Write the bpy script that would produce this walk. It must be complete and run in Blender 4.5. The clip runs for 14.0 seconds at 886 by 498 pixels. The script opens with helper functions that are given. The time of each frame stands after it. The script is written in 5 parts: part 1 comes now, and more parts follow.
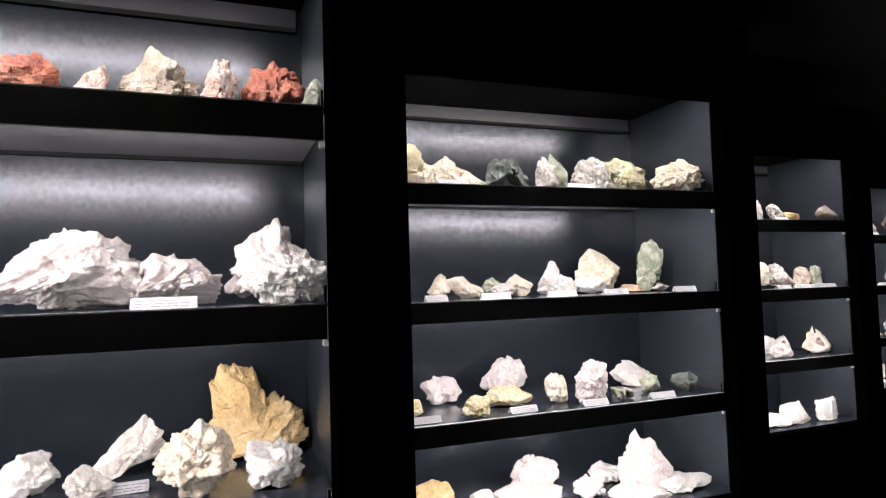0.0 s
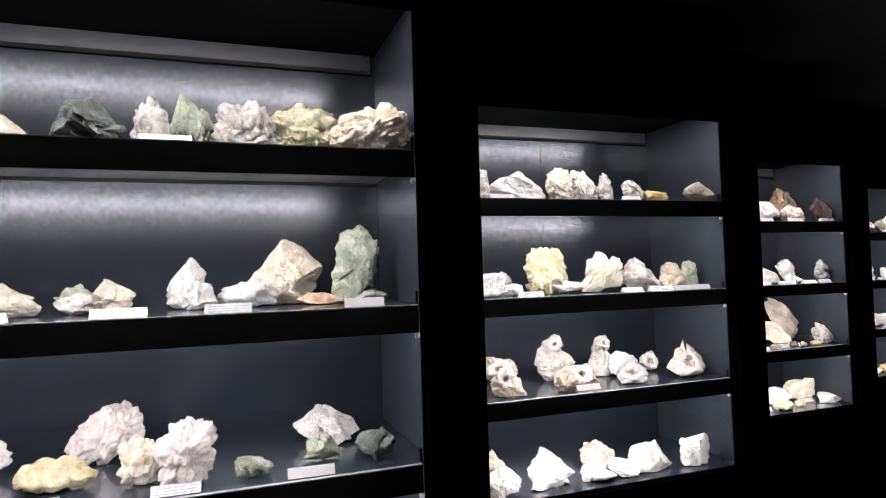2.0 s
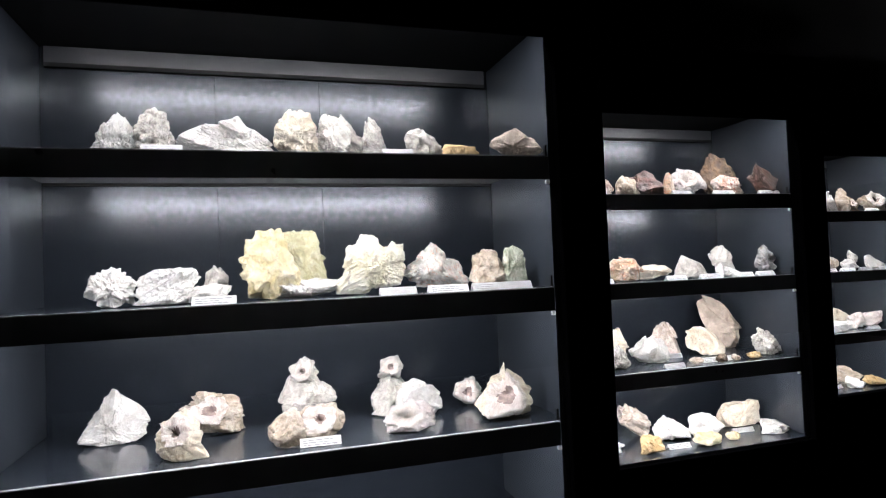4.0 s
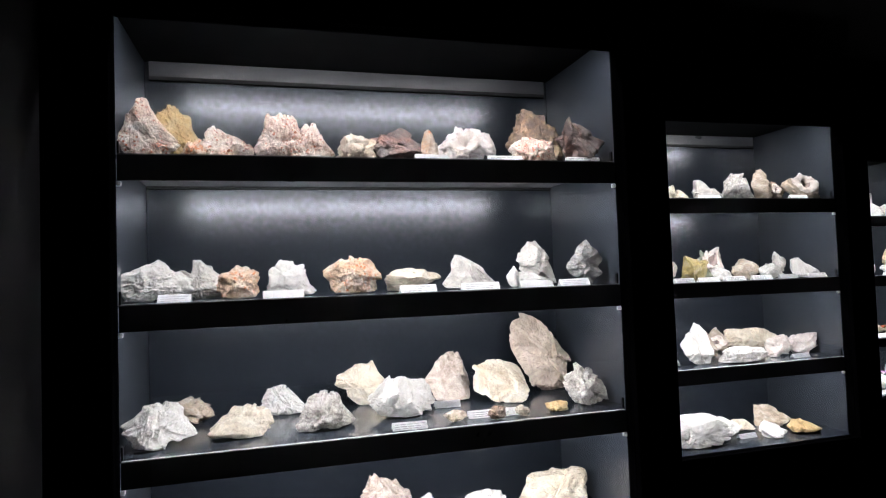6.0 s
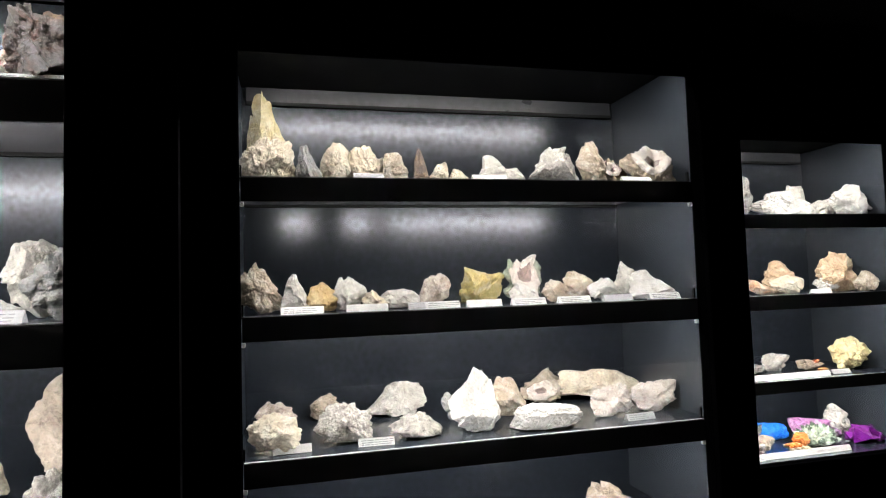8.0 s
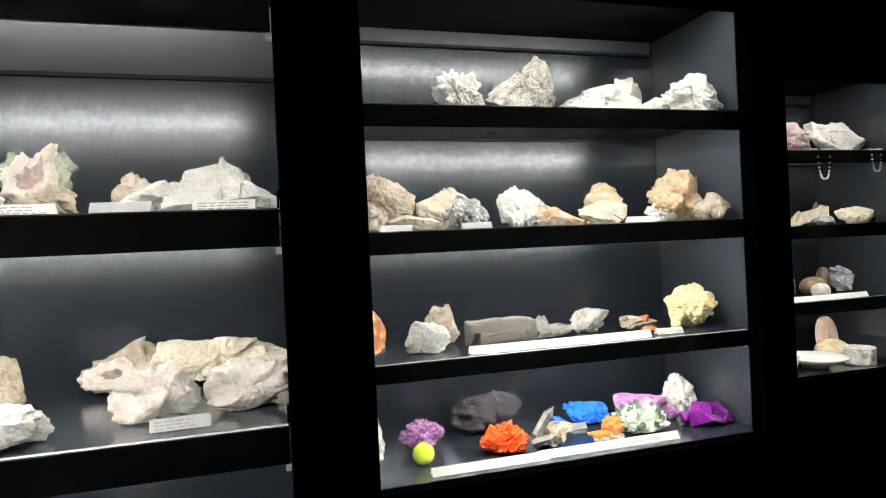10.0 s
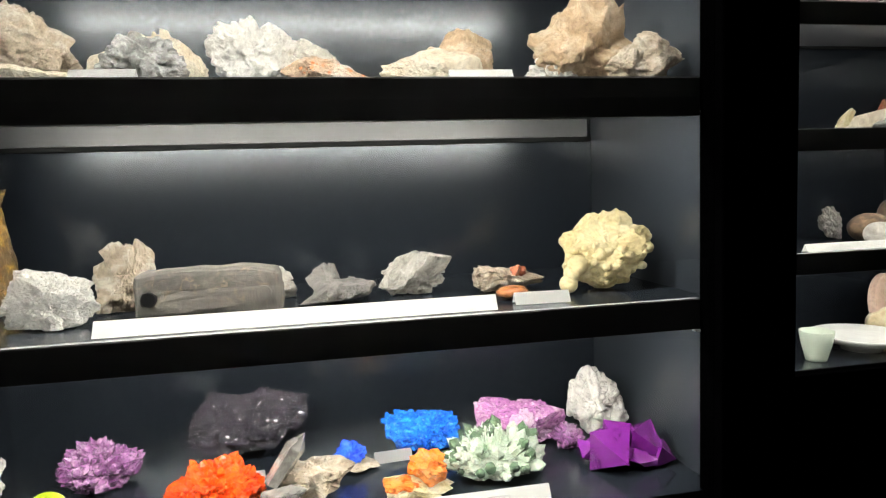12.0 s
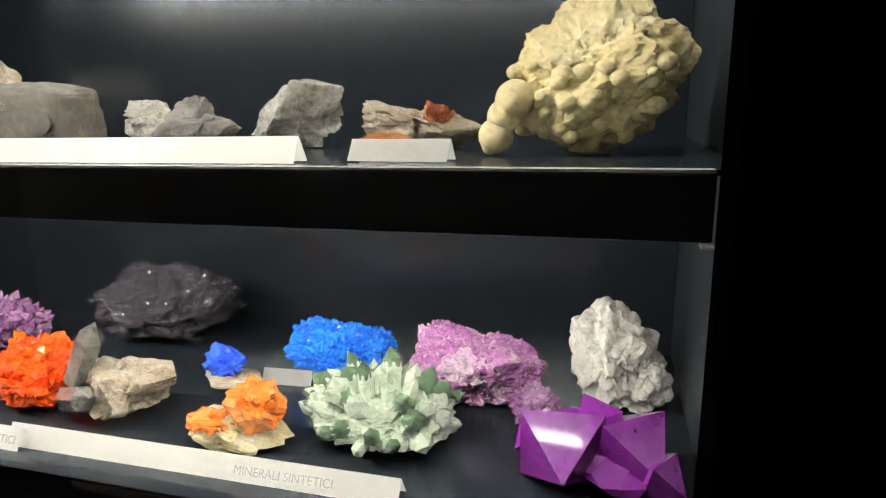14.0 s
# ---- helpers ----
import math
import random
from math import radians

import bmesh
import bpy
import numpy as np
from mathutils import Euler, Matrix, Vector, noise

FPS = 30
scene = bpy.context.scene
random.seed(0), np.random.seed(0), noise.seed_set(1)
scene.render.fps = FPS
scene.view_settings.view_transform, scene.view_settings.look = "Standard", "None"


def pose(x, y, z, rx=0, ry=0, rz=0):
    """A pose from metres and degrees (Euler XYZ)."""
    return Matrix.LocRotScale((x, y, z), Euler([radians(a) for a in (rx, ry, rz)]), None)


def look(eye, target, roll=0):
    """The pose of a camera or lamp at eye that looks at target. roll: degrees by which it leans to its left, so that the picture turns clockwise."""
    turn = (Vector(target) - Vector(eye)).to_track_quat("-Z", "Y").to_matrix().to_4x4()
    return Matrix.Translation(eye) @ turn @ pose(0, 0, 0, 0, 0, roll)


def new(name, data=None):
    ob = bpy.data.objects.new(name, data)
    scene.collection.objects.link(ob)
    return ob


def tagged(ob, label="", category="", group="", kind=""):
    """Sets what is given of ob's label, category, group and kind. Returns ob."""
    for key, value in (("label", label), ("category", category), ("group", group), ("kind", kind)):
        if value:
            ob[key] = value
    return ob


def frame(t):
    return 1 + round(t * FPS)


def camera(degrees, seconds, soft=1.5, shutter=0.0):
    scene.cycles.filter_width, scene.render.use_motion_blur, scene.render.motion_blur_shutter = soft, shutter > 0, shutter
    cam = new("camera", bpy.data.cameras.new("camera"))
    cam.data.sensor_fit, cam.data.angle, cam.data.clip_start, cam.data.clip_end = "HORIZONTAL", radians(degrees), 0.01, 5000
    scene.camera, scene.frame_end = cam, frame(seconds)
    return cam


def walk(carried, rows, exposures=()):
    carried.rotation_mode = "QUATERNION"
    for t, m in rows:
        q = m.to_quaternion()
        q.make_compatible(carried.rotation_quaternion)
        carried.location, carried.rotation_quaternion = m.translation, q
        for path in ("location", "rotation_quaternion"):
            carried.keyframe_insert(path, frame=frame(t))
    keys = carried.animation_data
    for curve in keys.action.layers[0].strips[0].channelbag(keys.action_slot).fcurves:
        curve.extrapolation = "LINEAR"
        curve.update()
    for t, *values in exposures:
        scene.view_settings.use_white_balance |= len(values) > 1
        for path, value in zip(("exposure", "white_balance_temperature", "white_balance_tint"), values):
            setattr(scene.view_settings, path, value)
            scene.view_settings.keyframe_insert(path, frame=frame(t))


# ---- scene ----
cam = camera(71.9, 14.0, soft=1.0)
EXPOSURES = [(0.0, -0.88, 6850, 18), (4.0, -0.80, 6400, 12), (7.0, -0.76, 6450, 11), (8.0, -0.70, 6950, 8), (9.0, -0.52, 7050, 5), (11.5, -0.74, 7150, 3), (13.0, -0.92, 7400, 3), (14.0, -1.05, 7500, 2)]
PATH = [
    (0, (-1.562, -0.602, 1.649), (-0.871, 1.271, 1.758), -1.72),
    (0.5, (-1.281, -0.568, 1.627), (-0.609, 1.311, 1.753), -2.38),
    (1, (-0.998, -0.409, 1.646), (-0.270, 1.452, 1.723), -2.26),
    (1.5, (-0.725, -0.326, 1.638), (0.018, 1.529, 1.707), -3.65),
    (2, (-0.385, -0.253, 1.662), (0.284, 1.631, 1.738), -1.73),
    (2.2, (-0.252, -0.211, 1.662), (0.353, 1.694, 1.723), -2.24),
    (4.3, (0.867, 0.226, 1.609), (1.453, 2.138, 1.671), -2.43),
    (4.5, (1.009, 0.254, 1.563), (1.558, 2.175, 1.647), -2.43),
    (5, (1.305, 0.415, 1.595), (1.884, 2.328, 1.663), -2.19),
    (5.5, (1.606, 0.546, 1.620), (2.176, 2.463, 1.656), -3.17),
    (6, (1.890, 0.687, 1.587), (2.422, 2.614, 1.668), -2.02),
    (6.5, (2.170, 0.848, 1.553), (2.672, 2.782, 1.634), -1.95),
    (7, (2.448, 1.011, 1.581), (2.970, 2.940, 1.659), -1.07),
    (7.5, (2.742, 1.126, 1.546), (3.261, 3.053, 1.668), -2.13),
    (8, (3.063, 1.228, 1.577), (3.553, 3.163, 1.695), -1.87),
    (8.3, (3.229, 1.290, 1.549), (3.731, 3.224, 1.647), -2.57),
    (8.5, (3.347, 1.359, 1.532), (3.883, 3.285, 1.607), -2.00),
    (9, (3.646, 1.497, 1.544), (4.220, 3.413, 1.581), -2.35),
    (9.2, (3.753, 1.543, 1.519), (4.346, 3.453, 1.554), -2.94),
    (11.3, (4.720, 2.207, 1.390), (5.196, 4.145, 1.265), -1.89),
    (11.5, (4.797, 2.287, 1.366), (5.275, 4.224, 1.229), -1.68),
    (12, (4.999, 2.440, 1.326), (5.361, 4.399, 1.150), -2.14),
    (12.5, (5.168, 2.605, 1.272), (5.366, 4.579, 1.022), -1.52),
    (13, (5.306, 2.796, 1.243), (5.264, 4.768, 0.914), -0.67),
    (13.5, (5.396, 2.863, 1.210), (5.125, 4.802, 0.803), -0.94),
    (14, (5.501, 2.870, 1.193), (4.977, 4.746, 0.738), -1.16),
]
walk(cam, [(t, look(eye, target, roll)) for t, eye, target, roll in PATH], EXPOSURES)

# ---- world and exposure ----
world = bpy.data.worlds.new("dark_room")
scene.world = world
world.use_nodes = True
world.node_tree.nodes["Background"].inputs[0].default_value = (0.6, 0.7, 1.0, 1)
world.node_tree.nodes["Background"].inputs[1].default_value = 0.0004
LED_POWER = 1400.0
LED_COLOUR = (1.0, 0.965, 0.985, 1)


# ---- materials ----
def material(name):
    m = bpy.data.materials.new(name)
    m.use_nodes = True
    nt = m.node_tree
    return m, nt, nt.nodes["Principled BSDF"]


def wire(nt, a, b):
    nt.links.new(a, b)


def noise_node(nt, scale, detail=4.0, rough=0.6, vec=None):
    n = nt.nodes.new("ShaderNodeTexNoise")
    n.inputs["Scale"].default_value, n.inputs["Detail"].default_value, n.inputs["Roughness"].default_value = scale, detail, rough
    if vec is not None:
        wire(nt, vec, n.inputs["Vector"])
    return n


def ramp_node(nt, fac, stops):
    r = nt.nodes.new("ShaderNodeValToRGB")
    while len(r.color_ramp.elements) < len(stops):
        r.color_ramp.elements.new(0.5)
    for e, (p, c) in zip(r.color_ramp.elements, stops):
        e.position, e.color = p, (*c, 1)
    wire(nt, fac, r.inputs[0])
    return r


def object_vec(nt, shifted=True):
    """Object coordinates, shifted by the object's own random number."""
    tc = nt.nodes.new("ShaderNodeTexCoord")
    if not shifted:
        return tc.outputs["Object"]
    info = nt.nodes.new("ShaderNodeObjectInfo")
    mul = nt.nodes.new("ShaderNodeMath")
    mul.operation = "MULTIPLY"
    mul.inputs[1].default_value = 37.0
    wire(nt, info.outputs["Random"], mul.inputs[0])
    add = nt.nodes.new("ShaderNodeVectorMath")
    wire(nt, tc.outputs["Object"], add.inputs[0])
    wire(nt, mul.outputs[0], add.inputs[1])
    return add.outputs[0]


def bump(nt, bsdf, height, strength, distance):
    b = nt.nodes.new("ShaderNodeBump")
    b.inputs["Strength"].default_value, b.inputs["Distance"].default_value = strength, distance
    wire(nt, height, b.inputs["Height"])
    wire(nt, b.outputs[0], bsdf.inputs["Normal"])


def painted(name, colour, rough, spread=0.12, grain=260.0, stain=5.0, relief=0.0003, metal=0.0, vary=0.03, shine=0.5):
    """Paint or lacquer with faint wiping marks and fine orange-peel relief."""
    m, nt, b = material(name)
    v = object_vec(nt)
    big, fine = noise_node(nt, stain, 5, 0.65, v), noise_node(nt, grain, 2, 0.5, v)
    lo, hi = [c * (1 - spread) for c in colour], [c * (1 + spread) for c in colour]
    wire(nt, ramp_node(nt, big.outputs[0], [(0.3, lo), (0.7, hi)]).outputs[0], b.inputs["Base Color"])
    rr = ramp_node(nt, big.outputs[0], [(0.3, [max(rough - vary, 0.03)] * 3), (0.75, [rough + vary] * 3)])
    wire(nt, rr.outputs[0], b.inputs["Roughness"])
    b.inputs["Metallic"].default_value = metal
    b.inputs["Specular IOR Level"].default_value = shine
    if relief:
        bump(nt, b, fine.outputs[0], 0.4, relief)
    return m


def stone(name, colours, rough=0.75, scale=18.0, relief=0.0055, specks=None, gloss=0.0, through_light=0.0, stain=(0.16, 0.105, 0.06), stained=0.42):
    """Mineral: two or three colours in cloudy patches, veins and specks, with rough relief."""
    m, nt, b = material(name)
    v = object_vec(nt)
    big = noise_node(nt, scale, 8, 0.68, v)
    big.inputs["Distortion"].default_value = 0.6
    n = len(colours)
    col = ramp_node(nt, big.outputs[0], [(0.32 + 0.36 * i / max(n - 1, 1), c) for i, c in enumerate(colours)]).outputs[0]
    fine = noise_node(nt, scale * 9, 6, 0.75, v)
    mix = nt.nodes.new("ShaderNodeMix")
    mix.data_type, mix.blend_type = "RGBA", "MULTIPLY"
    mix.inputs[0].default_value = 0.5
    wire(nt, col, mix.inputs[6])
    wire(nt, ramp_node(nt, fine.outputs[0], [(0.34, (0.36, 0.34, 0.32)), (0.52, (1.15, 1.15, 1.15))]).outputs[0], mix.inputs[7])
    out = mix.outputs[2]
    if stained:
        rust = noise_node(nt, scale * 0.8, 7, 0.72, v)
        rust.inputs["Distortion"].default_value = 1.2
        ms = nt.nodes.new("ShaderNodeMix")
        ms.data_type = "RGBA"
        wire(nt, ramp_node(nt, rust.outputs[0], [(0.54, (0, 0, 0)), (0.66, (stained, stained, stained))]).outputs[0], ms.inputs[0])
        wire(nt, out, ms.inputs[6])
        ms.inputs[7].default_value = (*stain, 1)
        out = ms.outputs[2]
    if specks:
        vor = nt.nodes.new("ShaderNodeTexVoronoi")
        vor.inputs["Scale"].default_value = scale * 6
        wire(nt, v, vor.inputs["Vector"])
        patch = noise_node(nt, scale * 1.7, 3, 0.5, v)
        mul = nt.nodes.new("ShaderNodeMath")
        mul.operation = "MULTIPLY"
        wire(nt, ramp_node(nt, vor.outputs["Distance"], [(0.25, (1, 1, 1)), (0.42, (0, 0, 0))]).outputs[0], mul.inputs[0])
        wire(nt, ramp_node(nt, patch.outputs[0], [(0.48, (0, 0, 0)), (0.56, (1, 1, 1))]).outputs[0], mul.inputs[1])
        mx = nt.nodes.new("ShaderNodeMix")
        mx.data_type = "RGBA"
        wire(nt, mul.outputs[0], mx.inputs[0])
        wire(nt, out, mx.inputs[6])
        mx.inputs[7].default_value = (*specks, 1)
        out = mx.outputs[2]
    wire(nt, out, b.inputs["Base Color"])
    wire(nt, ramp_node(nt, fine.outputs[0], [(0.3, [rough] * 3), (0.7, [max(rough - gloss, 0.08)] * 3)]).outputs[0], b.inputs["Roughness"])
    if through_light:
        b.inputs["Subsurface Weight"].default_value = through_light
        b.inputs["Subsurface Radius"].default_value = (0.02, 0.02, 0.02)
        b.inputs["Subsurface Scale"].default_value = 0.5
    add = nt.nodes.new("ShaderNodeMath")
    wire(nt, big.outputs[0], add.inputs[0])
    wire(nt, fine.outputs[0], add.inputs[1])
    bump(nt, b, add.outputs[0], 1.0, relief)
    return m


BLACK = painted("black_lacquer", (0.0012, 0.0012, 0.0014), 0.30, 0.3, 300, 4, 0.0002, shine=0.15)
FRAME_BLACK = painted("black_frame_paint", (0.0001, 0.0001, 0.00012), 0.9, 0.3, 300, 4, 0.0002, shine=0.0)
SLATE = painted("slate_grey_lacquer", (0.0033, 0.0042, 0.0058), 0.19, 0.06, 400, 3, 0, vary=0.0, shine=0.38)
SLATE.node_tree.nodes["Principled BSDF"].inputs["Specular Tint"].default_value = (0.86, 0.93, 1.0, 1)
# Pale tone carries the LED glow that the dark shelf underside reflects.
GLOW_UNDERSIDE = painted("shelf_underside_with_glow", (0.27, 0.27, 0.29), 0.5, 0.03, 300, 4, 0)
# Same lacquer as the back, lightened to hold the light on the side walls.
SLATE_LIT_SIDE = painted("slate_grey_lacquer_lit_side", (0.0072, 0.0088, 0.0112), 0.30, 0.08, 400, 3, 0, vary=0.0, shine=0.3)
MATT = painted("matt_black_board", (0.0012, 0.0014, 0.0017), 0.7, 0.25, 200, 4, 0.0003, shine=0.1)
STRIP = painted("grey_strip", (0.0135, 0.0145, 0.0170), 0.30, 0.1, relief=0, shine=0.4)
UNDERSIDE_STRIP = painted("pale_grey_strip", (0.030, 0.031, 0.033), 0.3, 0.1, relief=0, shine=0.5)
TRIM = painted("worn_edge", (0.09, 0.09, 0.095), 0.4, 0.3)
WHITE_PLASTIC = painted("white_plastic", (0.75, 0.75, 0.74), 0.4, 0.04)
CARD = painted("white_card", (0.60, 0.60, 0.61), 0.65, 0.03, 500, 20, 0.0001)
PAPER = painted("bright_paper", (0.88, 0.88, 0.87), 0.65, 0.03, 500, 20, 0.0001)
INK = painted("grey_ink", (0.30, 0.30, 0.32), 0.7, 0.1)
ROOM_DARK = painted("dark_room_paint", (0.0016, 0.0016, 0.0019), 0.8, 0.3, 120, 1.2, 0.0006, shine=0.1)
FLOOR_WOOD = painted("dark_floor_board", (0.016, 0.012, 0.009), 0.45, 0.4, 90, 7, 0.0006)

GLASS, _nt, _b = material("clear_glass")
_b.inputs["Transmission Weight"].default_value = 1.0
_b.inputs["Roughness"].default_value = 0.0
_b.inputs["IOR"].default_value = 1.45
_b.inputs["Base Color"].default_value = (0.97, 0.99, 0.98, 1)

LED, _nt, _b = material("led_tube_light")
_b.inputs["Base Color"].default_value = (0.9, 0.9, 0.9, 1)
_b.inputs["Emission Color"].default_value = LED_COLOUR
_b.inputs["Emission Strength"].default_value = LED_POWER


# ---- mesh helpers ----
def box(bm, x0, x1, y0, y1, z0, z1):
    vs = [bm.verts.new(p) for p in ((x0, y0, z0), (x1, y0, z0), (x1, y1, z0), (x0, y1, z0), (x0, y0, z1), (x1, y0, z1), (x1, y1, z1), (x0, y1, z1))]
    for f in ((0, 3, 2, 1), (4, 5, 6, 7), (0, 1, 5, 4), (1, 2, 6, 5), (2, 3, 7, 6), (3, 0, 4, 7)):
        bm.faces.new([vs[i] for i in f])
    return vs


def part(name, bm, mat, parent=None, label="", at=None, smooth=False):
    me = bpy.data.meshes.new(name)
    bm.to_mesh(me)
    bm.free()
    me.materials.append(mat)
    if smooth:
        me.polygons.foreach_set("use_smooth", [True] * len(me.polygons))
    ob = new(name, me)
    if parent is not None:
        ob.parent = parent
    if at is not None:
        ob.location = at
    if label:
        tagged(ob, label)
    return ob


def board(name, dims, mat, parent=None, label="", bevel=0.0):
    bm = bmesh.new()
    box(bm, *dims)
    if bevel:
        bmesh.ops.bevel(bm, geom=bm.edges[:], offset=bevel, segments=2, profile=0.5, affect="EDGES")
    return part(name, bm, mat, parent, label)


def rod(bm, a, b, r, n=10):
    a, b = Vector(a), Vector(b)
    m = Matrix.Translation((a + b) / 2) @ (b - a).to_track_quat("Z", "Y").to_matrix().to_4x4()
    bmesh.ops.create_cone(bm, cap_ends=True, segments=n, radius1=r, radius2=r, depth=(b - a).length, matrix=m)

LED_SOFT, _nt, _b = material("dim_led_light")
_b.inputs["Base Color"].default_value = (0.9, 0.9, 0.9, 1)
_b.inputs["Emission Color"].default_value = LED_COLOUR
_b.inputs["Emission Strength"].default_value = LED_POWER * 0.4

# ---- the room ----
# Cases stand in a stepped row: each is set PITCH further along, STEP further back and DROP lower.
PITCH, STEP, DROP = 1.3924, 0.5781, 0.0258
SHELVES = (1.796, 1.465, 1.130)
LOW_SHELVES = (1.796, 1.465, 1.122)
BASE, TOP, DEPTH, WIDE = 0.81, 2.10, 0.45, 1.2239
ROOM_H = 2.9


def corner(k):
    """Front right corner of the inside of case k; the first case whose front is passed whole is 0."""
    return PITCH * k, 1.0 + STEP * k


def lift(k):
    """Height of the foot of case k over the floor; the plinth makes up the difference."""
    return DROP * (5 - k)


def wall(name, dims, mat, label):
    return tagged(board(name, dims, mat), label, kind="structure", category="wall")


tagged(board("floor", (-6, 12, -6, 9, -0.1, 0), FLOOR_WOOD), "dark brown timber floor in shadow", "floor", kind="structure")
tagged(board("ceiling", (-6, 12, -6, 9, ROOM_H, ROOM_H + 0.1), ROOM_DARK), "black painted ceiling of the dark gallery", "ceiling", kind="structure")
wall("wall_north", (-6, 12, 8.9, 9, 0, ROOM_H), ROOM_DARK, "black painted wall behind the cases")
wall("wall_south", (-6, 12, -6, -5.9, 0, ROOM_H), ROOM_DARK, "black painted wall facing the cases")
wall("wall_west", (-6, -5.9, -5.9, 8.9, 0, ROOM_H), ROOM_DARK, "black painted end wall of the gallery")
wall("wall_east", (11.9, 12, -5.9, 8.9, 0, ROOM_H), ROOM_DARK, "black painted far wall of the gallery")


JOINTS = {1: (-0.812, -0.518)}


def led(parent, x0, x1, y, z, light):
    """LED strip under a shelf: a shallow white channel with a lit lens along its underside."""
    bm = bmesh.new()
    box(bm, x0 - 0.004, x1 + 0.004, y - 0.0090, y - 0.0048, z - 0.0065, z + 0.0055)
    ch = part("led_channel", bm, WHITE_PLASTIC, parent, "white plastic LED channel")
    bm = bmesh.new()
    low = 0.002 if z > TOP else 0.004
    bm.faces.new([bm.verts.new(p) for p in ((x0, y - 0.0045, z - 0.0015 - low), (x0, y + 0.006, z - 0.0015), (x1, y + 0.006, z - 0.0015), (x1, y - 0.0045, z - 0.0015 - low))])
    part("led_strip", bm, light, parent, "lit white LED strip")


def display_case(k, thin=False, led_runs=None, shelves=SHELVES, label=""):
    cx, cy = corner(k)
    case = new("display_case")
    case.location = (cx, cy, lift(k))
    tagged(case, label or "tall black lacquered display case with lit grey shelves", "display case", "stepped row of display cases")
    L, R, d = -WIDE, 0.0, DEPTH
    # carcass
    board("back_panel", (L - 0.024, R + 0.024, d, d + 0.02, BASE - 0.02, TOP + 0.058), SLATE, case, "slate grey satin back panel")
    board("side_panel", (R + 0.025, R + 0.045, 0.0, d + 0.02, BASE - 0.02, TOP + 0.058), SLATE_LIT_SIDE, case, "slate grey satin side panel")
    board("side_panel", (L - 0.045, L - 0.025, 0.0, d + 0.02, BASE - 0.02, TOP + 0.058), SLATE_LIT_SIDE, case, "slate grey satin side panel")
    board("outer_side", (R + 0.046, R + 0.055, 0.0, d + 0.022, -lift(k), TOP + 0.25), BLACK, case, "glossy black outer side")
    board("outer_side", (L - 0.055, L - 0.046, 0.0, d + 0.022, -lift(k), TOP + 0.25), BLACK, case, "glossy black outer side")
    board("top_panel", (L - 0.03, R + 0.03, 0.0, d + 0.02, TOP + 0.060, TOP + 0.08), MATT, case, "matt black inside top")
    board("floor_panel", (L - 0.024, R + 0.024, -0.012, d, BASE - 0.02, BASE), SLATE, case, "slate grey inside floor")
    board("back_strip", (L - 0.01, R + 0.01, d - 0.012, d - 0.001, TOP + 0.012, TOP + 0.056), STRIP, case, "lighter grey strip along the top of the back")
    # Solid black strip in place of the shade in the gap below.
    board("gap_line", (L - 0.01, R + 0.01, d - 0.012, d - 0.001, TOP + 0.001, TOP + 0.012), MATT, case, "black strip painted in for the shade of a gap")
    for x in JOINTS.get(k, ()):
        board("joint", (x - 0.0006, x + 0.0006, d - 0.0008, d - 0.0002, SHELVES[1] + 0.01, TOP - 0.002), BLACK, case, "fine upright joint in the back")
    # front frame, proud of the carcass, each stile with a groove
    for x0, x1 in ((R, R + 0.050), (R + 0.056, R + 0.128), (L - 0.046, L), (L - 0.092, L - 0.052)):
        board("stile", (x0, x1, -0.062, -0.001, 0.10, TOP + 0.25), FRAME_BLACK, case, "black frame upright", 0.004)
    for x0, x1 in ((R + 0.049, R + 0.057), (L - 0.053, L - 0.045)):
        board("groove", (x0, x1, -0.050, -0.002, 0.10, TOP + 0.25), BLACK, case)
    board("top_rail", (L, R, -0.060, -0.002, TOP, TOP + 0.25), FRAME_BLACK, case, "black top rail", 0.003)
    board("lower_panel", (L, R, -0.060, -0.014, 0.10, BASE), FRAME_BLACK, case, "black lower front panel", 0.003)
    board("plinth", (L - 0.045, R + 0.045, -0.03, d, -lift(k), 0.10), MATT, case, "matt black plinth")
    g = board("glass_pane", (L, R, -0.044, -0.038, BASE, TOP), GLASS, case, "clear glass front pane")
    g.visible_shadow = False
    # shelves with fascia, tube and clips
    for i, z in enumerate((TOP + 0.064,) + tuple(shelves)):
        runs = (led_runs or {}).get(i, ((-1.19, -0.065),))
        if i:
            sh = board("shelf", (L - 0.022, R + 0.022, 0.004, d - 0.004, z - 0.004, z), SLATE if not thin else GLASS, case, "slate grey shelf" if not thin else "thin glass shelf")
            # LED glow under the shelf is put into this board's pale colour, except in case 4.
            board("underside", (L - 0.020, R + 0.020, 0.034, d - 0.010, z - 0.0056, z - 0.0042), GLOW_UNDERSIDE if k != 4 else STRIP, sh, "underside paled with the reflected LED glow" if k != 4 else "dark grey underside")
            drop = 0.041 if k == 4 and i == 2 else 0.0
            # The seam's shade is a solid black strip, no open gap.
            board("gap_line", (L - 0.02, R + 0.02, d - 0.012, d - 0.001, z - 0.014 - drop, z - 0.0045 - drop), MATT, sh, "black strip painted in for the shade of a gap")
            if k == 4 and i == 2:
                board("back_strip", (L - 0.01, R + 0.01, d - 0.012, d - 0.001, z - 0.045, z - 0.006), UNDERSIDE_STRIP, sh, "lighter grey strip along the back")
            if not thin:
                board("fascia", (L + 0.002, R - 0.002, -0.008, 0.003, z - (0.058 if k != 4 or i != 3 else 0.048), z - 0.001), BLACK, sh, "black front edge of the shelf", 0.0015)
